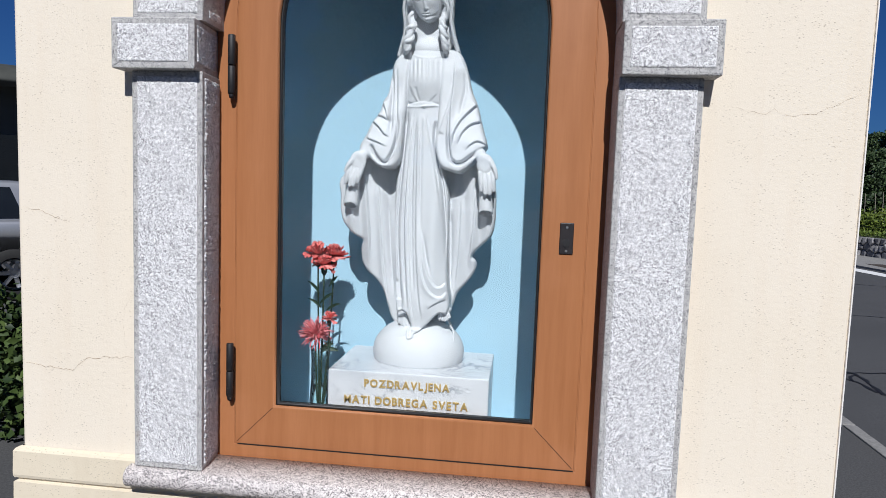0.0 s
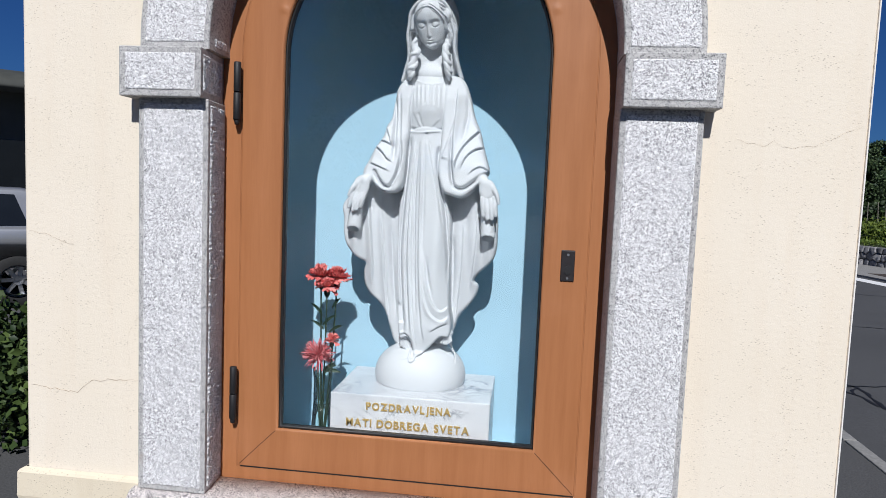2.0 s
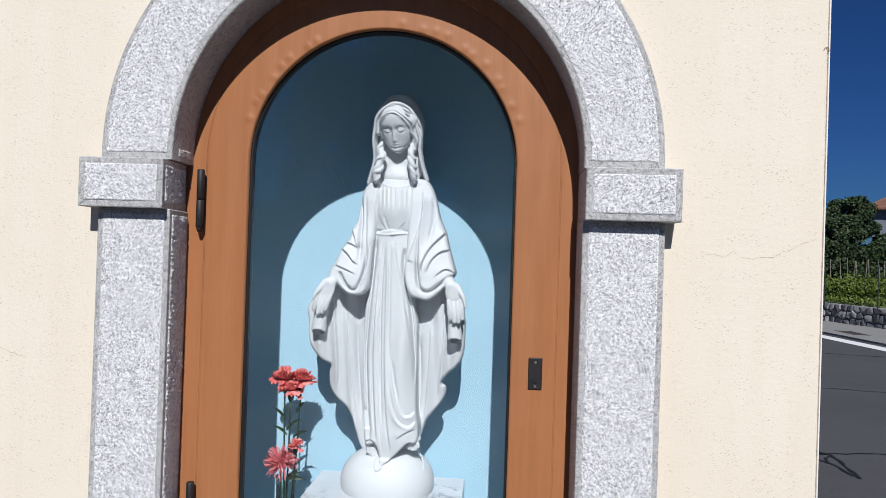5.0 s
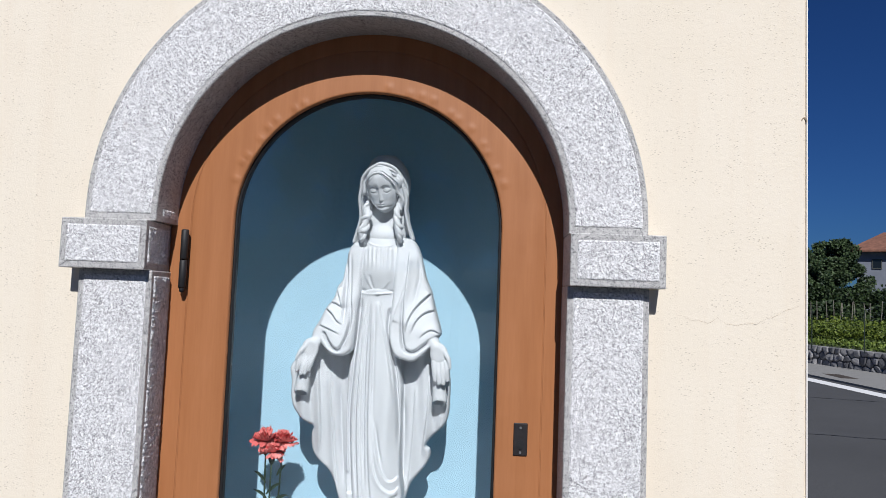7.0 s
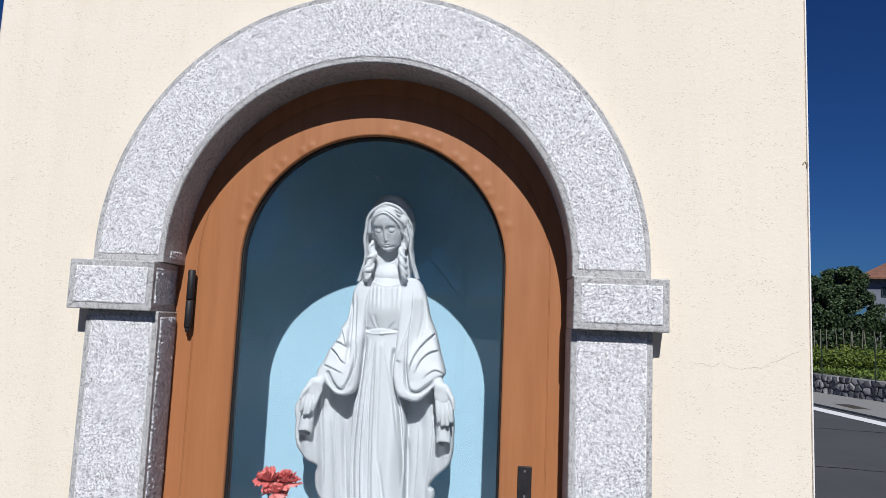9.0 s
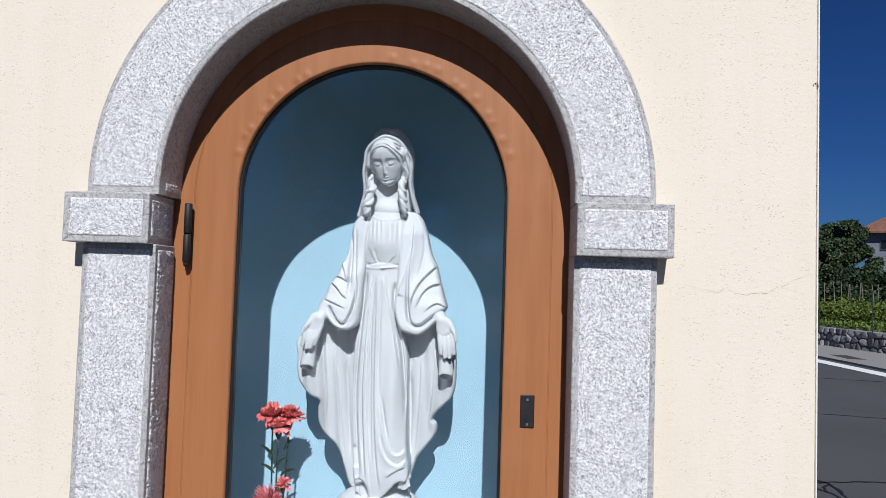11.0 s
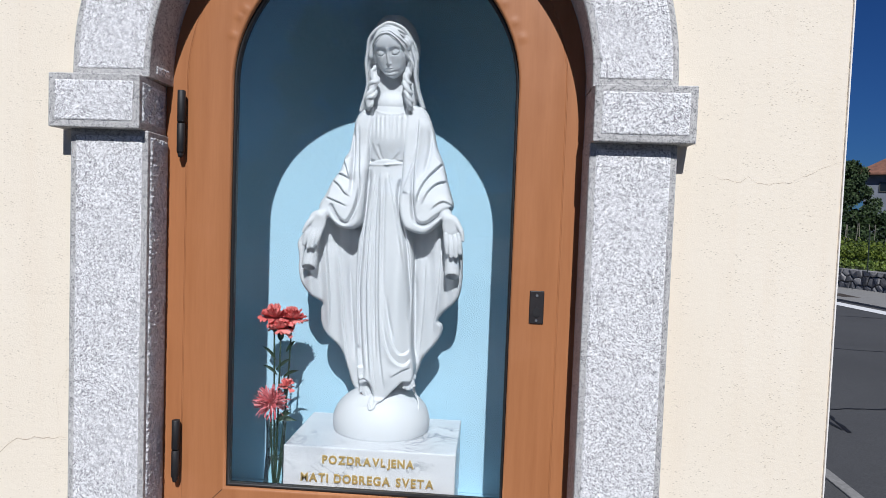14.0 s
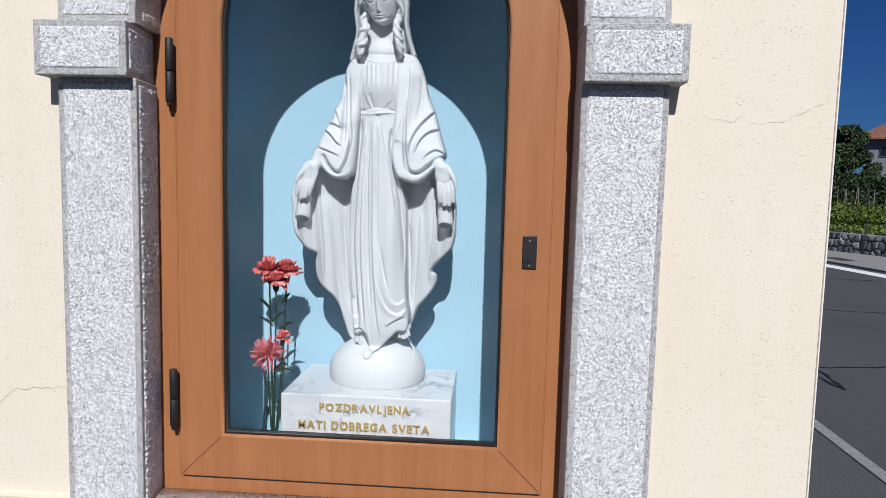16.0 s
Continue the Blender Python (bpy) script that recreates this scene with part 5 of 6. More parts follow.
def carnation(top, lean, size, count, label, name="carnation"):
    rnd = random.Random(int(size * 10000) + count)
    base = Vector((VX, VY, NF + 0.03))
    owner = thing(name, base, label, "flower", "flowers in the vase")
    stem_part(owner, Vector(top) - Vector((0, 0, size * 0.55)), lean, base)
    c = Vector(top) - base
    bm = bmesh.new()
    tube(bm, [c + Vector((0, 0, -size * z)) for z in (0.62, 0.5, 0.3, 0.18)], [0.003, size * 0.13, size * 0.16, size * 0.2], 10)
    part("calyx", bm, STEM, owner, smooth=True)
    bm = bmesh.new()
    for i in range(count):
        t = (i + 0.5) / count
        elev = radians(-30 + 112 * t)
        a = i * 2.39996 + rnd.uniform(-0.2, 0.2)
        out = Vector((math.cos(a) * math.cos(elev), math.sin(a) * math.cos(elev), math.sin(elev)))
        up = Vector((-math.cos(a) * math.sin(elev), -math.sin(a) * math.sin(elev), math.cos(elev)))
        petal(bm, c + Vector((0, 0, -size * 0.10)), out, up, size * (0.56 - 0.12 * t) * rnd.uniform(0.9, 1.12), size * 0.26 * rnd.uniform(0.7, 1.2), rnd.uniform(-0.45, 0.45), size * 0.060, rnd.random())
    part("bloom", bm, PETAL_RED, owner, "ruffled coral-red petals")
    return owner, base


f1, b1 = carnation((-0.3977, 0.305, 1.2745), (-0.004, 0.01), 0.074, 30, "coral-red carnation on a long stem, left bloom of the pair")
f2, b2 = carnation((-0.3535, 0.313, 1.2715), (0.006, 0.012), 0.066, 28, "coral-red carnation leaning on its neighbour in the vase")
f3, b3 = carnation((-0.3753, 0.291, 1.246), (0.000, 0.004), 0.060, 22, "smaller coral-red carnation with drooping petals")
f1["label"] = "coral-red carnation, the largest bloom on a long stem"
bud, b4 = carnation((-0.3589, 0.297, 1.0888), (0.012, 0.006), 0.044, 14, "half-open coral-red carnation bud on a short stem")
for owner, base, at, way, ln in ((f1, b1, (-0.391, 0.299, 1.155), (-0.5, -0.2, 1), 0.07), (f1, b1, (-0.389, 0.299, 1.125), (0.6, 0.1, 0.8), 0.075),
                                 (f2, b2, (-0.364, 0.307, 1.175), (0.5, 0.0, 1), 0.06), (f2, b2, (-0.370, 0.305, 1.105), (0.9, -0.2, 0.9), 0.07),
                                 (f3, b3, (-0.384, 0.293, 1.115), (-0.7, -0.1, 0.9), 0.06)):
    narrow_leaf(owner, at, way, ln, 0.009, base)


def spider_flower(top, lean, size):
    rnd = random.Random(5)
    base = Vector((VX, VY, NF + 0.03))
    owner = thing("spider_chrysanthemum", base, "pink-red chrysanthemum with thin curling petals above the vase's rim", "flower", "flowers in the vase")
    stem_part(owner, Vector(top) - Vector((0, 0, size * 0.2)), lean, base)
    c = Vector(top) - base
    bm = bmesh.new()
    for i in range(190):
        t = (i + 0.5) / 190
        z = 1 - 1.7 * t
        r = math.sqrt(max(0, 1 - z * z))
        a = i * 2.39996
        d = Vector((r * math.cos(a), r * math.sin(a), z * 0.9 + 0.1)).normalized()
        side = d.orthogonal().normalized()
        side.rotate(Matrix.Rotation(rnd.uniform(0, 6.28), 3, d))
        n = d.cross(side)
        ln = size * 0.5 * rnd.uniform(0.8, 1.12)
        w = 0.0034 * rnd.uniform(0.8, 1.4)
        bend = rnd.uniform(-0.6, 0.6)
        prev = None
        for k in range(5):
            s = k / 4
            p = c + d * (ln * s) + side * (bend * ln * s * s) + n * (0.2 * ln * s ** 3)
            ww = w * (1 - 0.55 * s)
            cur = [bm.verts.new(p - n * ww), bm.verts.new(p + side * 0.0008), bm.verts.new(p + n * ww)]
            if prev:
                bm.faces.new((prev[0], prev[1], cur[1], cur[0]))
                bm.faces.new((prev[1], prev[2], cur[2], cur[1]))
            prev = cur
    part("bloom", bm, PETAL_PINK, owner, "thin curling pink-red petals")
    for at, way, ln in (((-0.384, 0.297, 0.99), (0.8, 0.1, 0.8), 0.06), ((-0.382, 0.295, 0.98), (0.5, 0.3, 1), 0.07), ((-0.380, 0.297, 0.99), (0.9, 0.2, 0.3), 0.055)):
        narrow_leaf(owner, at, way, ln, 0.014, base)


spider_flower((-0.3957, 0.287, 1.0378), (-0.004, -0.003), 0.090)

# ---- ground, path and road ----
def sheet(name, outline, z, mat, label, thick=0.0, parent=None, kind="structure", category=""):
    bm = bmesh.new()
    top = [bm.verts.new((x, y, z)) for x, y in outline]
    bm.faces.new(top)
    if thick:
        low = [bm.verts.new((x, y, z - thick)) for x, y in outline]
        n = len(outline)
        for i in range(n):
            bm.faces.new((top[i], low[i], low[(i + 1) % n], top[(i + 1) % n]))
    ob = part(name, bm, mat, parent)
    return tagged(ob, label, category or name, "", kind)


sheet("ground", [(-1500, -1500), (1500, -1500), (1500, 1500), (-1500, 1500)], 0.0, PAVING, "worn grey asphalt ground running out to the fields", category="ground")


def kerb_x(y):
    return 2.385 + 0.03 * (y - 2.6)


def line_x(y):
    return 7.80 - 0.12 * (y - 13.9)


ys = [-40, -10, 0, 2, 4, 8, 12, 20, 40, 90]
sheet("road", [(kerb_x(y) + 0.05, y) for y in ys] + [(line_x(y) + 0.45, y) for y in ys[::-1]], 0.004, ASPHALT, "dark grey asphalt road with tar-sealed cracks", category="road")
sheet("road_line", [(line_x(y) - 0.21, y) for y in ys[1:]] + [(line_x(y) + 0.21, y) for y in ys[:0:-1]], 0.008, ROAD_PAINT, "solid white painted edge line on the road", category="road marking")

kerb = thing("edging_kerb", (kerb_x(3), 3, 0), "pale concrete edging stones flush with the road, weeds in the joints", "kerb", kind="structure")
for i in range(16):
    y0 = -3.0 + i * 1.0
    bm = bmesh.new()
    box(bm, (-0.042, 0.006, -0.05), (0.042, 0.994, 0.012), 0.006)
    bm.transform(Matrix.Translation((kerb_x(y0) - kerb_x(3), y0 - 3, 0)) @ Matrix.Rotation(-0.03, 4, "Z"))
    part("kerb_stone", bm, CONCRETE, kerb)

sidewalk_ys = [2, 6, 10, 14, 18, 24, 34]


def wall_x(y):
    return 10.45 - 0.31 * (y - 16.2)


sheet("far_pavement", [(line_x(y) + 0.45, y) for y in sidewalk_ys] + [(max(wall_x(y) + 0.3, line_x(y) + 0.46), y) for y in sidewalk_ys[::-1]], 0.05, CONCRETE,
      "pale concrete pavement with a low kerb along the road", 0.06, category="pavement")
bm = bmesh.new()
box(bm, (8.55, 14.55, 0.0), (8.95, 15.45, 0.054), 0.004)
drain = part("drain_cover", bm, RUSTY)
tagged(drain, "dark sunken drain cover in the far pavement", "drain cover")


def tar_line(points, width):
    bm = bmesh.new()
    fine = []
    for (x0, y0), (x1, y1) in zip(points, points[1:]):
        n = max(4, int(math.hypot(x1 - x0, y1 - y0) / 0.03))
        fine += [(x0 + (x1 - x0) * i / n, y0 + (y1 - y0) * i / n) for i in range(n)]
    fine.append(points[-1])
    prev = None
    for i, (x, y) in enumerate(fine):
        nx, ny = fine[min(i + 1, len(fine) - 1)][0] - fine[max(i - 1, 0)][0], fine[min(i + 1, len(fine) - 1)][1] - fine[max(i - 1, 0)][1]
        ln = math.hypot(nx, ny) or 1
        w = width * (0.7 + 0.6 * noise.noise((x * 7, y * 7, 0.3))) * 0.5
        x += 0.035 * noise.noise((x * 5, y * 5, 4.0))
        y += 0.05 * noise.noise((x * 6, y * 6, 9.0)) * min(1.0, width / 0.05)
        cur = [bm.verts.new((x - ny / ln * w, y + nx / ln * w, 0.0085)), bm.verts.new((x + ny / ln * w, y - nx / ln * w, 0.0085))]
        if prev:
            bm.faces.new((prev[0], cur[0], cur[1], prev[1]))
        prev = cur
    ob = part("tar_seam", bm, TAR)
    return tagged(ob, "black tar poured along a crack in the road", "road repair", "", "structure")


tar_line([(2.72, 4.40), (3.06, 4.43), (3.35, 4.50), (3.70, 4.56), (4.0, 4.60)], 0.036)
tar_line([(2.90, 4.66), (3.03, 4.54), (3.12, 4.40), (3.10, 4.26), (3.05, 4.12), (3.06, 3.98), (3.03, 3.77)], 0.062)
tar_line([(2.86, 4.46), (2.95, 4.22), (2.99, 4.04), (3.01, 3.86)], 0.05)
tar_line([(3.11, 4.38), (3.02, 4.30), (2.97, 4.18)], 0.03)
tar_line([(4.0, 7.72), (4.63, 7.63), (5.46, 7.51), (6.6, 7.33)], 0.03)
tar_line([(5.4, 11.45), (6.4, 11.28), (7.5, 11.1)], 0.045)

# ---- raised field behind a dry-stone wall ----
TOP = 0.59
bm = bmesh.new()
field_ys = [2, 6, 10, 14, 18, 24, 30]
cols = []
for y in field_ys:
    x = wall_x(y) + 0.30
    cols.append([bm.verts.new((x + dx, y + dx * 0.31, z)) for dx, z in ((0, -0.05), (0, TOP - 0.03), (3, TOP + 0.10), (10, 0.9), (25, 1.1), (60, 1.4))])
for a, b in zip(cols, cols[1:]):
    for k in range(len(a) - 1):
        bm.faces.new((a[k], a[k + 1], b[k + 1], b[k]))
tagged(part("raised_field", bm, SOIL), "grassy raised field retained by a stone wall", "field", "", "structure")

wall = thing("stone_wall", (wall_x(17), 17, 0), "low wall of irregular grey limestone blocks along the pavement", "wall", kind="structure")
along = Vector((-0.31, 1.0, 0)).normalized()
inward = Vector((1.0, 0.31, 0)).normalized()
bm = bmesh.new()
for lo, hi, z0, z1 in ((-7.5, 7.5, 0.0, TOP - 0.03),):
    pts = [along * lo, along * hi, along * hi + inward * 0.32, along * lo + inward * 0.32]
    a = [bm.verts.new(p + Vector((0, 0, z0))) for p in pts]
    b = [bm.verts.new(p + Vector((0, 0, z1))) for p in pts]
    bm.faces.new(b)
    for i in range(4):
        bm.faces.new((a[i], a[(i + 1) % 4], b[(i + 1) % 4], b[i]))
part("core", bm, MORTAR, wall, "dark recessed joints")
rnd = random.Random(11)
seeds = [(-7.4 + 0.215 * i + (0.1 if r % 2 else 0.0) + rnd.uniform(-0.085, 0.085), 0.095 + 0.20 * r + rnd.uniform(-0.05, 0.05)) for r in range(3) for i in range(70)]


def cell_outline(i):
    """The outline of the stone round one seed: a box cut by the middle lines to its neighbours."""
    sx, sz = seeds[i]
    poly = [(sx - 0.4, 0.0), (sx + 0.4, 0.0), (sx + 0.4, TOP), (sx - 0.4, TOP)]
    for j, (tx, tz) in enumerate(seeds):
        if j == i or abs(tx - sx) > 0.8:
            continue
        mx, mz, nx, nz = (sx + tx) / 2, (sz + tz) / 2, tx - sx, tz - sz
        cut = []
        for (ax, az), (bx, bz) in zip(poly, poly[1:] + poly[:1]):
            da, db = (ax - mx) * nx + (az - mz) * nz, (bx - mx) * nx + (bz - mz) * nz
            if da <= 0:
                cut.append((ax, az))
            if da * db < 0:
                t = da / (da - db)
                cut.append((ax + (bx - ax) * t, az + (bz - az) * t))
        poly = cut
        if len(poly) < 3:
            return []
    return poly


for i in range(len(seeds)):
    outline = cell_outline(i)
    if len(outline) < 3:
        continue
    cx, cz = sum(p[0] for p in outline) / len(outline), sum(p[1] for p in outline) / len(outline)
    bm = bmesh.new()
    rings = []
    proud = rnd.uniform(0.03, 0.07)
    tilt_u, tilt_z = rnd.uniform(-0.25, 0.25), rnd.uniform(-0.25, 0.25)
    for shrink, depth in ((0.012, 0.02), (0.016, -proud * 0.6), (0.045, -proud)):
        ring = []
        for px, pz in outline:
            dx, dz = px - cx, pz - cz
            ln = math.hypot(dx, dz) or 1
            k = max(0.2, 1 - shrink / ln)
            qx, qz = dx * k, dz * k
            ring.append(bm.verts.new(along * qx + inward * (depth + (tilt_u * qx + tilt_z * qz if depth < 0 else 0) + rnd.uniform(-0.006, 0.006)) + Vector((0, 0, qz))))
        rings.append(ring)
    for p, q in zip(rings, rings[1:]):
        for j in range(len(p)):
            bm.faces.new((p[j], p[(j + 1) % len(p)], q[(j + 1) % len(p)], q[j]))
    tip = bm.verts.new(inward * (-proud - rnd.uniform(0.0, 0.02)) + Vector((0, 0, rnd.uniform(-0.02, 0.02))))
    for j in range(len(outline)):
        bm.faces.new((rings[-1][j], rings[-1][(j + 1) % len(outline)], tip))
    st = part("stone", bm, ROCK, wall)
    st.location = along * cx + Vector((0, 0, cz))


def leaf_cloud(sampler, count, size, seed, droop=0.3):
    """Many small folded leaves, each an island of two quads, at points given by the sampler."""
    rng = np.random.default_rng(seed)
    c = sampler(rng, count)
    n = len(c)
    d = rng.normal(size=(n, 3))
    d[:, 2] -= droop
    d /= np.linalg.norm(d, axis=1)[:, None]
    h = rng.normal(size=(n, 3))
    s = np.cross(d, h)
    s /= np.linalg.norm(s, axis=1)[:, None]
    up = np.cross(s, d)
    ln = size * rng.uniform(0.6, 1.3, (n, 1))
    w = ln * 0.38
    pts = [c, c + d * ln * 0.5 + s * w, c + d * ln + up * ln * 0.1, c + d * ln * 0.5 - s * w, c + d * ln * 0.5 - up * ln * 0.12]
    verts = np.stack(pts, 1).reshape(-1, 3)
    i = np.arange(n)[:, None] * 5
    quads = np.concatenate([i + np.array([[0, 1, 2, 4]]), i + np.array([[0, 4, 2, 3]])])
    return array_mesh("leaves", verts, quads)


def clumps(centres, radii, squash=0.8):
    centres, radii = np.array(centres, float), np.array(radii, float)

    def sample(rng, count):
        k = rng.choice(len(centres), count, p=radii ** 2 / (radii ** 2).sum())
        v = rng.normal(size=(count, 3))
        v /= np.linalg.norm(v, axis=1)[:, None]
        r = radii[k][:, None] * rng.uniform(0.45, 1.08, (count, 1)) ** 0.6
        v[:, 2] *= squash
        return centres[k] + v * r
    return sample


def tree(at, height, spread, seed, label, leaves, leaf, mat, clump_n=26, crown_low=0.35, trunk_r=0.12, name="tree"):
    rnd = random.Random(seed)
    owner = thing(name, at, label, "tree")
    bm = bmesh.new()
    tube(bm, [(0, 0, -0.05), (0.03 * height * 0.2, 0, height * 0.25), (0.02, 0.05, height * 0.5), (0.1, 0.02, height * 0.8)],
         [trunk_r * 1.25, trunk_r, trunk_r * 0.7, trunk_r * 0.25], 10)
    centres, radii = [], []
    for i in range(clump_n):
        a = i * 2.39996 + rnd.uniform(-0.4, 0.4)
        t = (i + 0.5) / clump_n
        zz = height * (crown_low + (0.93 - crown_low) * t)
        r = spread * math.sqrt(max(0.05, 1 - ((t - 0.38) / 0.66) ** 2)) * rnd.uniform(0.55, 1.0)
        c = Vector((r * math.cos(a), r * math.sin(a), zz))
        centres.append(tuple(c))
        radii.append(spread * rnd.uniform(0.22, 0.38))
        root = Vector((0.02, 0.02, max(height * 0.22, zz - spread * 0.6)))
        if i % 2 == 0:
            tube(bm, [root, (root + c) / 2 + Vector((0, 0, 0.05 * height)), c], [trunk_r * 0.4, trunk_r * 0.25, trunk_r * 0.08], 6)
    part("trunk", bm, BARK, owner, "grey-brown trunk and limbs", True)
    mesh_part("crown", leaf_cloud(clumps(centres, radii), leaves, leaf, seed), mat, owner, "uneven leafy crown")
    return owner


def polar(d, degrees_right):
    """A place d metres from where the camera stands, so many degrees right of the shrine's axis."""
    return 0.19 + d * math.sin(radians(degrees_right)), -1.45 + d * math.cos(radians(degrees_right))


for d, az, h, sp, sd in ((36, 27.2, 4.1, 1.25, 3), (34, 24.9, 3.4, 1.4, 4), (48, 25.6, 4.0, 1.8, 9)):
    x, y = polar(d, az)
    tree((x, y, 0.95), h, sp, sd, "leafy dark green tree at the edge of the field", 26000, 0.10, LEAF_TREE, 30, 0.12, 0.12)
# bushes, vine rows, stakes and grass on the field
for d, az, h, w, sd in ((29.6, 26.5, 0.8, 2.2, 25), (29.8, 30.5, 0.85, 2.2, 26), (33, 26, 1.7, 2.2, 21), (34, 29.9, 2.0, 2.2, 22), (34.5, 33.4, 2.0, 2.2, 23), (33, 23, 1.8, 2.2, 24)):
    x, y = polar(d, az)
    rnd = random.Random(sd)
    bush = thing("bush", (x, y, 0.92), "dense dark green bush behind the vine rows", "bush", "bushes on the field")
    cs = [(rnd.uniform(-w, w), rnd.uniform(-0.6, 0.6), rnd.uniform(0.25, h * 0.85)) for _ in range(16)]
    mesh_part("foliage", leaf_cloud(clumps(cs, [rnd.uniform(0.4, 0.7) for _ in cs]), 4200, 0.13, sd), LEAF_DARK, bush)
    bm = bmesh.new()
    for c in cs[:6]:
        tube(bm, [(c[0] * 0.4, 0, -0.05), (c[0] * 0.7, c[1], c[2] * 0.5), c], [0.03, 0.02, 0.006], 6)
    part("branches", bm, BARK, bush)
for i, d in enumerate((23.6, 25.2, 26.8)):
    def row(rng, count, d=d):
        u = rng.uniform(-4.5, 4.5, count)
        x0, y0 = polar(d, 28.5)
        across = np.array([0.88, -0.47])
        zc = 0.60 + 0.035 * (d - 19)
        top = 0.36 + 0.10 * np.sin(u * 5.1 + i * 2) + 0.1 * np.sin(u * 13 + i)
        return np.stack([x0 + across[0] * u + rng.normal(0, 0.22, count), y0 + across[1] * u + rng.normal(0, 0.22, count), zc + rng.uniform(-0.05, 1.0, count) * top], -1)
    vines = mesh_part("vine_row", leaf_cloud(row, 12000, 0.075, 40 + i), VINE)
    tagged(vines, "row of sunlit yellow-green vine leaves on the field", "vines", "vine rows", "stuff")
rnd = random.Random(17)
stake = thing("vine_stake", (0, 0, 0), "weathered pale wooden stake in the vine rows", "stake", "stakes in the vine rows")
bm = bmesh.new()
tube(bm, [(0, 0, -0.1), (0.01, 0, 0.5), (0.0, 0.01, 0.95)], [0.014, 0.013, 0.011], 7)
part("pole", bm, STAKE, stake)
spots = [(27.9 + rnd.uniform(-0.4, 0.4), 23.5 + 0.42 * i + rnd.uniform(-0.2, 0.2)) for i in range(24)]
stake.matrix_world = pose(*polar(*spots[0]), 1.0, rnd.uniform(-3, 3), rnd.uniform(-3, 3), 0)
for sp in spots[1:]:
    copy_thing(stake, pose(*polar(*sp), 1.0 + rnd.uniform(-0.08, 0.08), rnd.uniform(-4, 4), rnd.uniform(-4, 4), 0))


def verge(rng, count):
    u, v = rng.uniform(-6, 7, count), rng.uniform(0.3, 4.0, count) ** 1.0
    p = np.array([wall_x(17), 17.0])[None] + u[:, None] * np.array([along.x, along.y])[None] + v[:, None] * np.array([inward.x, inward.y])[None]
    return np.stack([p[:, 0], p[:, 1], TOP + 0.03 * v + rng.uniform(0, 0.08, count)], -1)


tagged(mesh_part("grass", leaf_cloud(verge, 16000, 0.09, 60, -0.8), GRASS), "short sunlit grass and weeds above the stone wall", "grass", "", "stuff")

fence = thing("field_fence", (10.05, 16.33, TOP), "dark metal fence posts with thin wires above the stone wall", "fence")
for i in range(7):
    p = along * (-5.28 + 1.76 * i)
    bm = bmesh.new()
    tube(bm, [p + Vector((0, 0, -0.05)), p + Vector((0, 0, 1.08))], 0.015, 8)
    part("post", bm, POST, fence)
for h in (0.3, 0.66, 1.02):
    bm = bmesh.new()
    tube(bm, [along * -5.28 + Vector((0, 0, h)), along * 5.28 + Vector((0, 0, h))], 0.003, 5)
    part("wire", bm, POST, fence)


def house(at, turn, size, eave, label):
    owner = thing("house", at, label, "house")
    owner.rotation_euler = (0, 0, radians(turn))
    w, dpt = size
    box_part("wall", (-w / 2, -dpt / 2, -0.5), (w / 2, dpt / 2, eave), HOUSE_WALL, owner, 0.02)
    bm = bmesh.new()
    o, rise = 0.6, 1.5
    eaves = [bm.verts.new(p) for p in ((-w / 2 - o, -dpt / 2 - o, eave - 0.1), (w / 2 + o, -dpt / 2 - o, eave - 0.1), (w / 2 + o, dpt / 2 + o, eave - 0.1), (-w / 2 - o, dpt / 2 + o, eave - 0.1))]
    low = [bm.verts.new(v.co - Vector((0, 0, 0.14))) for v in eaves]
    r0, r1 = bm.verts.new((-w / 2 + 1.6, 0, eave + rise)), bm.verts.new((w / 2 - 1.6, 0, eave + rise))
    for f in ((eaves[0], eaves[1], r1, r0), (eaves[1], eaves[2], r1), (eaves[2], eaves[3], r0, r1), (eaves[3], eaves[0], r0), tuple(low)):
        bm.faces.new(f)
    for i in range(4):
        bm.faces.new((eaves[i], low[i], low[(i + 1) % 4], eaves[(i + 1) % 4]))
    roof = part("roof", bm, ROOF, owner, "hipped terracotta tile roof")
    for x, z in ((-w / 2 + 2.4, eave + rise), (0.3, eave + rise * 0.9)):
        bm = bmesh.new()
        box(bm, (x - 0.22, -0.9, z - 1.2), (x + 0.22, -0.4, z + 0.10), 0.02)
        box(bm, (x - 0.3, -1.0, z + 0.10), (x + 0.3, -0.3, z + 0.18), 0.01)
        part("chimney", bm, CONCRETE, roof)
    for storey in (1.4, 4.05):
        for x in (-w / 2 + 1.2, -w / 2 + 3.7, -w / 2 + 6.4):
            bm = bmesh.new()
            box(bm, (x - 0.26, -dpt / 2 - 0.03, storey), (x + 0.26, -dpt / 2 + 0.1, storey + 0.6), 0.01)
            win = part("window", bm, DARK_GLASS, owner, "dark window")
            for lo, hi in (((x - 0.29, storey - 0.05), (x + 0.29, storey)), ((x - 0.28, storey + 0.6), (x + 0.28, storey + 0.64)), ((x - 0.29, storey), (x - 0.25, storey + 0.6)), ((x + 0.25, storey), (x + 0.29, storey + 0.6))):
                box_part("window_frame", (lo[0], -dpt / 2 - 0.07, lo[1]), (hi[0], -dpt / 2 - 0.02, hi[1]), OLIVE_WALL, win)
    return owner


house((33.15, 47.5, 0.55), -30, (11, 7), 5.44, "two-storey house with terracotta hipped roof beyond the trees")

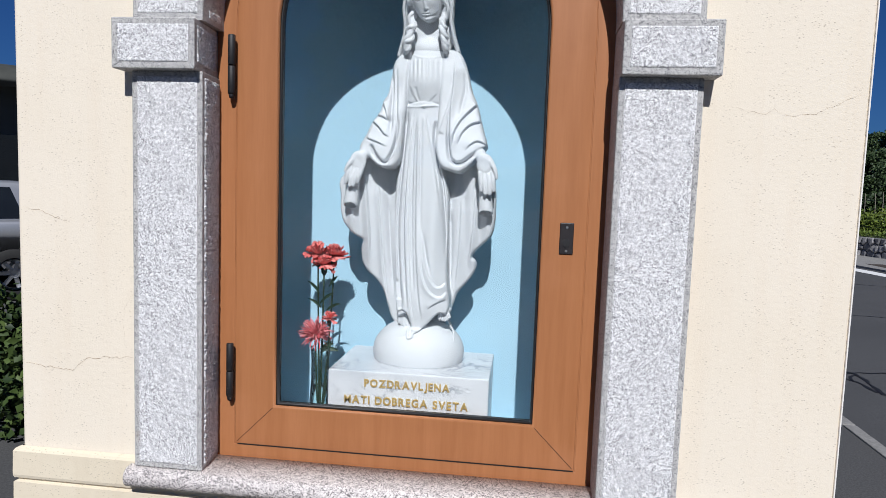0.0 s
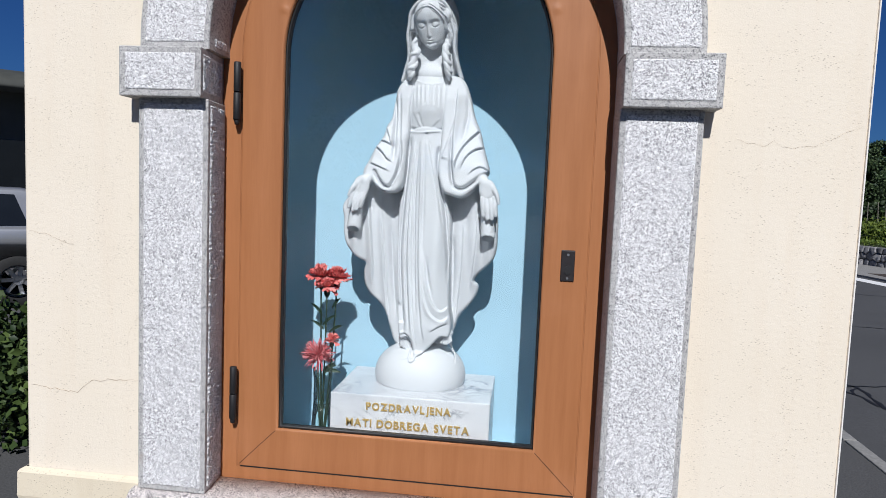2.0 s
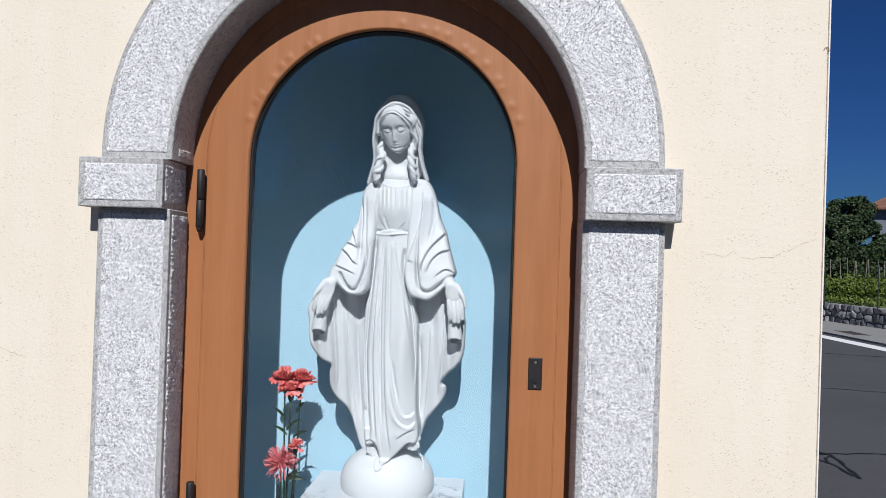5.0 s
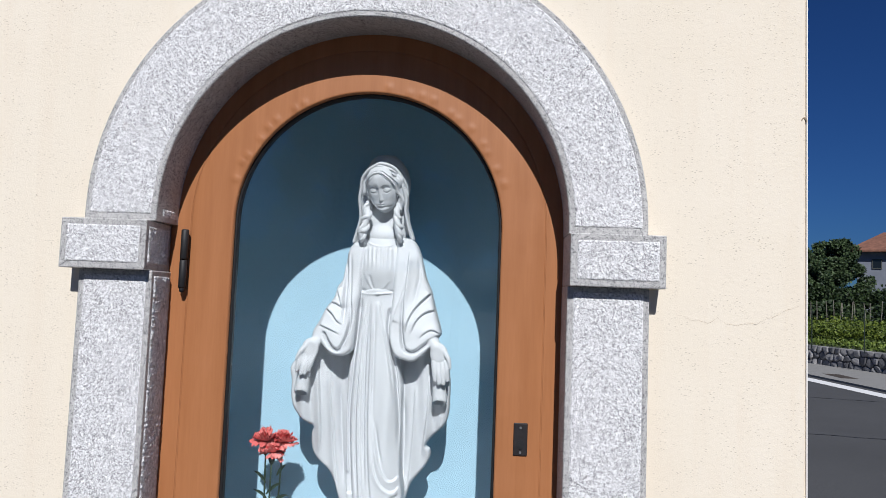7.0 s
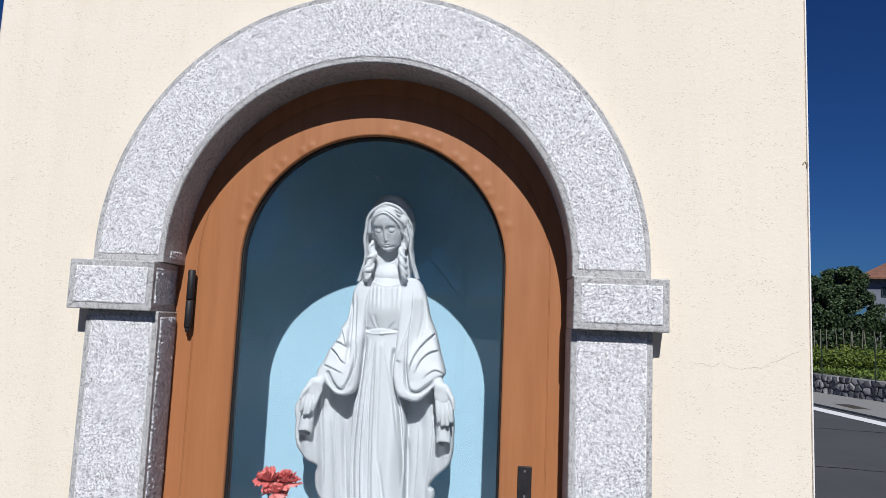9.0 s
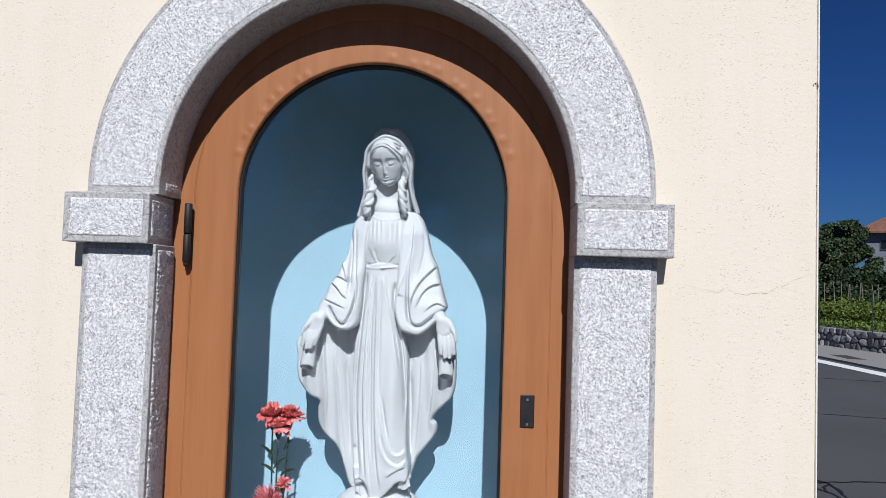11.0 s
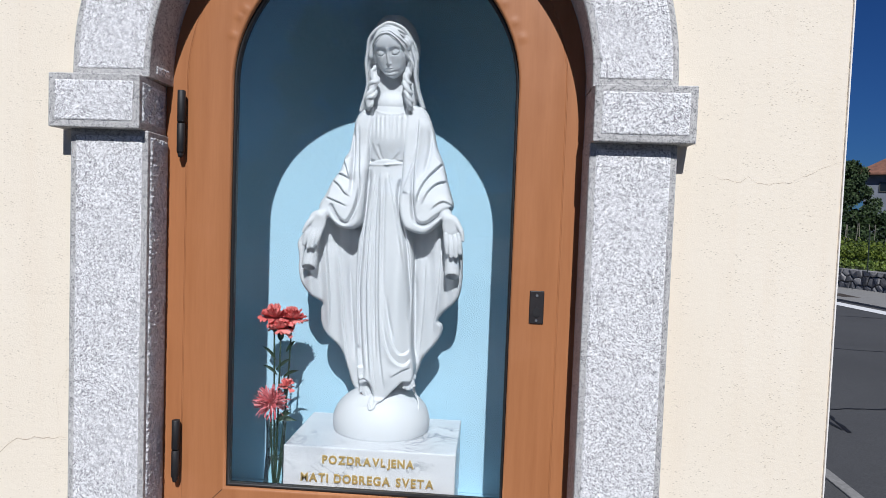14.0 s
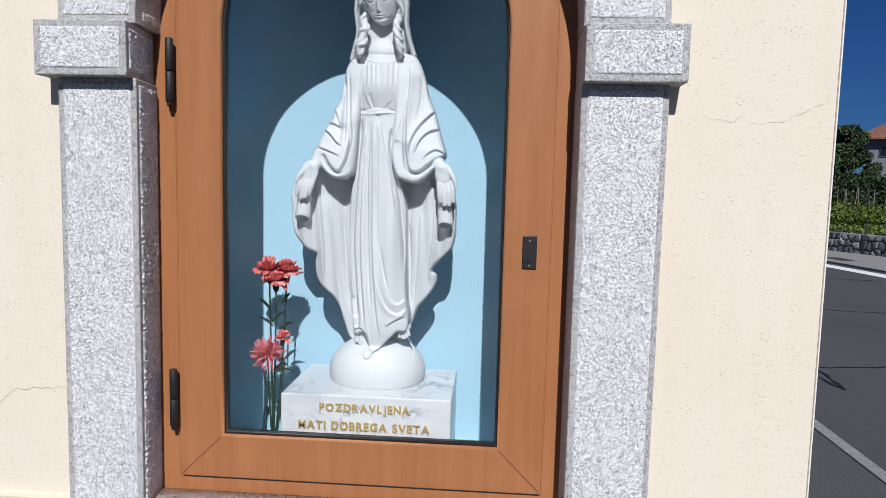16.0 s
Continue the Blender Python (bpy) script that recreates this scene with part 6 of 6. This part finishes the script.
# ---- hedge, car and low building to the west ----
def west(d, degrees_left):
    return polar(d, -degrees_left)


rnd = random.Random(31)
hx, hy = west(4.6, 41.3)
hedge = thing("hedge", (hx, hy, 0), "leafy green hedge in front of the parked car", "hedge")
cs = [(rnd.uniform(-1.5, 1.1), rnd.uniform(-0.35, 0.35), rnd.uniform(0.1, 0.72)) for _ in range(80)]
mesh_part("foliage", leaf_cloud(clumps(cs, [rnd.uniform(0.14, 0.24) for _ in cs]), 12000, 0.055, 71), LEAF_HEDGE, hedge)
for c in cs[:24]:
    bm = bmesh.new()
    tube(bm, [(c[0] * 0.95, c[1] * 0.3, -0.02), (c[0], c[1] * 0.7, c[2] * 0.6), c], [0.012, 0.008, 0.003], 5)
    part("branch", bm, BARK, hedge)


def wheel(owner, x, y, r=0.315):
    bm = bmesh.new()
    lathe(bm, [(r * 0.62, -0.09), (r * 0.9, -0.10), (r, -0.075), (r, 0.075), (r * 0.9, 0.10), (r * 0.62, 0.09)], 36)
    turn = Matrix.Translation((x, y, r)) @ Matrix.Rotation(radians(90), 4, "X")
    bm.transform(turn)
    w = part("wheel", bm, TYRE, owner, smooth=True)
    bm = bmesh.new()
    lathe(bm, [(r * 0.66, 0.085), (r * 0.60, 0.092), (r * 0.56, 0.06), (r * 0.54, 0.0)], 36)
    lathe(bm, [(0.0, 0.085), (r * 0.16, 0.083), (r * 0.17, 0.04)], 18)
    for k in range(7):
        a = 2 * math.pi * k / 7
        m = Matrix.Rotation(a, 4, "Z")
        arm = bmesh.ops.create_cube(bm, size=1.0, matrix=m @ Matrix.Translation((r * 0.36, 0, 0.07)) @ Matrix.Diagonal((r * 0.5, 0.045, 0.02, 1)))
    bm.transform(turn)
    part("rim", bm, RIM, w, "silver alloy rim")


def hatchback(at, turn, label):
    """A five-door hatchback whose near side faces -y."""
    owner = thing("car", at, label, "car")
    owner.rotation_euler = (0, 0, radians(turn))
    r = 0.37

    def arch(x, n=9):
        return [(x + r * math.cos(math.pi * k / n), 0.30 + r * math.sin(math.pi * k / n)) for k in range(n, -1, -1)]
    lower = [(-2.02, 0.34), (-1.98, 0.24), (-1.25 - r, 0.22)] + arch(-1.25) + [(-1.25 + r, 0.20), (1.28 - r, 0.20)] + arch(1.28) + [(1.28 + r, 0.22), (1.93, 0.26), (1.99, 0.45),
             (1.97, 0.62), (1.86, 0.74), (1.25, 0.86), (0.86, 0.92), (-1.7, 0.96), (-1.95, 0.88), (-2.04, 0.60)]
    bm = bmesh.new()
    extrude_outline(bm, lower, -0.82, 0.82)
    edges = [e for e in bm.edges if abs(e.verts[0].co.y - e.verts[1].co.y) < 1e-6 and min(v.co.z for v in e.verts) > 0.5]
    bmesh.ops.bevel(bm, geom=edges, offset=0.05, segments=3, profile=0.5, affect="EDGES")
    body = part("body", bm, CAR_PAINT, owner, "silver painted body", True)
    cabin = [(0.90, 0.90), (0.25, 1.34), (-0.05, 1.42), (-1.30, 1.40), (-1.62, 1.30), (-1.88, 0.94)]
    bm = bmesh.new()
    lowv = [bm.verts.new((x, s * 0.78, z)) for s in (-1,) for x, z in cabin[:1] + cabin[-1:]]
    sides = []
    for s in (-1, 1):
        sides.append([bm.verts.new((x, s * (0.79 - 0.34 * (z - 0.9)), z)) for x, z in cabin])
    bmesh.ops.delete(bm, geom=lowv, context="VERTS")
    bm.faces.new(sides[0])
    bm.faces.new(sides[1][::-1])
    for i in range(len(cabin)):
        k = (i + 1) % len(cabin)
        bm.faces.new((sides[0][i], sides[1][i], sides[1][k], sides[0][k]))
    bmesh.ops.bevel(bm, geom=bm.edges[:], offset=0.03, segments=2, profile=0.5, affect="EDGES")
    part("cabin", bm, CAR_PAINT, body, smooth=True)
    for s in (-1, 1):
        for pane_outline in ([(0.74, 0.94), (0.22, 1.29), (-0.30, 1.35), (-0.30, 0.95)], [(-0.38, 0.95), (-0.38, 1.35), (-1.22, 1.33), (-1.36, 0.97)]):
            bm = bmesh.new()
            inner = [bm.verts.new((x, s * (0.795 - 0.34 * (z - 0.9)), z)) for x, z in pane_outline]
            outer_v = [bm.verts.new((x, s * (0.78 - 0.34 * (z - 0.9)), z)) for x, z in pane_outline]
            bm.faces.new(inner)
            bm.faces.new(outer_v[::-1])
            for i in range(4):
                bm.faces.new((inner[i], outer_v[i], outer_v[(i + 1) % 4], inner[(i + 1) % 4]))
            part("side_window", bm, DARK_GLASS, owner, "dark tinted window")
        box_part("door_handle", (-0.28, s * 0.82 - 0.02, 0.80), (-0.12, s * 0.82 + 0.02, 0.83), CAR_PAINT, owner, 0.006)
    box_part("tail_light", (-2.03, -0.80, 0.66), (-1.93, -0.55, 0.86), ROOF, owner, 0.02, "red tail light")
    box_part("tail_light", (-2.03, 0.55, 0.66), (-1.93, 0.80, 0.86), ROOF, owner, 0.02, "red tail light")
    box_part("headlight", (1.80, -0.78, 0.58), (1.96, -0.48, 0.70), RIM, owner, 0.03, "clear headlight")
    box_part("headlight", (1.80, 0.48, 0.58), (1.96, 0.78, 0.70), RIM, owner, 0.03, "clear headlight")
    for x in (-1.25, 1.28):
        for y in (-0.73, 0.73):
            wheel(owner, x, y)
    return owner


cxw, cyw = west(9.0, 40.6)
car_turn = 220.0
front = Matrix.Rotation(radians(car_turn), 3, "Z") @ Vector((-1.25, 0.82, 0))
hatchback((cxw - front.x, cyw - front.y, 0), car_turn, "silver parked hatchback behind the hedge with alloy wheels")


def low_building():
    bx, by = west(17, 44)
    owner = thing("low_building", (bx, by, 0), "low dark building with a curved eave and a band of windows", "building")
    owner.rotation_euler = (0, 0, radians(42))
    box_part("wall", (-7, 0, 0), (7, 8, 3.55), OLIVE_WALL, owner, 0.03)
    bm = bmesh.new()
    prof = [(-0.9, 3.42), (-0.85, 3.55), (-0.5, 3.72), (0.2, 3.86), (2.0, 4.0), (8.4, 4.05), (8.4, 3.5), (-0.9, 3.36)]
    a = [bm.verts.new((-7.5, y, z)) for y, z in prof]
    b = [bm.verts.new((7.5, y, z)) for y, z in prof]
    bm.faces.new(a)
    bm.faces.new(b[::-1])
    for i in range(len(prof)):
        k = (i + 1) % len(prof)
        bm.faces.new((a[i], a[k], b[k], b[i]))
    part("roof", bm, OLIVE_WALL, owner, "dark curved metal roof edge", True)
    for i in range(10):
        x = -6.6 + i * 1.32
        win = box_part("window", (x, -0.03, 0.9), (x + 1.22, 0.06, 2.35), DARK_GLASS, owner, 0.01, "dark window")
        box_part("window_frame", (x - 0.07, -0.06, 0.85), (x - 0.005, 0.03, 2.4), BLACK_METAL, win)


low_building()

# ---- trees and hills behind the camera, seen only in the glass ----
for x, y, h, sp, sd, n, low, leaf in ((-2.55, -9.4, 5.2, 0.95, 81, 5200, 0.34, 0.105), (-0.7, -16.5, 9.6, 2.6, 82, 26000, 0.34, 0.15),
                                    (4.4, -17.0, 9.2, 3.0, 83, 22000, 0.30, 0.15), (-9.5, -26.0, 3.6, 1.8, 84, 3500, 0.16, 0.17)):
    tree((x, y, 0), h, sp, sd, "tall leafy tree across the road from the shrine", n, leaf, LEAF_TREE, 44, low, 0.10)


def far_woods(name, y0, height, seed, label):
    bm = bmesh.new()
    rnd = random.Random(seed)
    prev = None
    for i in range(60):
        x = -90 + i * 3
        z = height * (0.75 + 0.25 * noise.noise((x * 0.05, seed, 0)) + 0.10 * noise.noise((x * 0.4, seed, 2)))
        cur = [bm.verts.new((x, y0, -0.1)), bm.verts.new((x, y0 - 1.0, z * 0.7)), bm.verts.new((x, y0 - 4, z)), bm.verts.new((x, y0 - 12, -0.1))]
        if prev:
            for k in range(3):
                bm.faces.new((prev[k], prev[k + 1], cur[k + 1], cur[k]))
        prev = cur
    ob = part(name, bm, SOIL)
    return tagged(ob, label, "hill", "", "structure")


far_woods("hill_south", -60, 5.6, 5, "low dark wooded hill beyond the road")
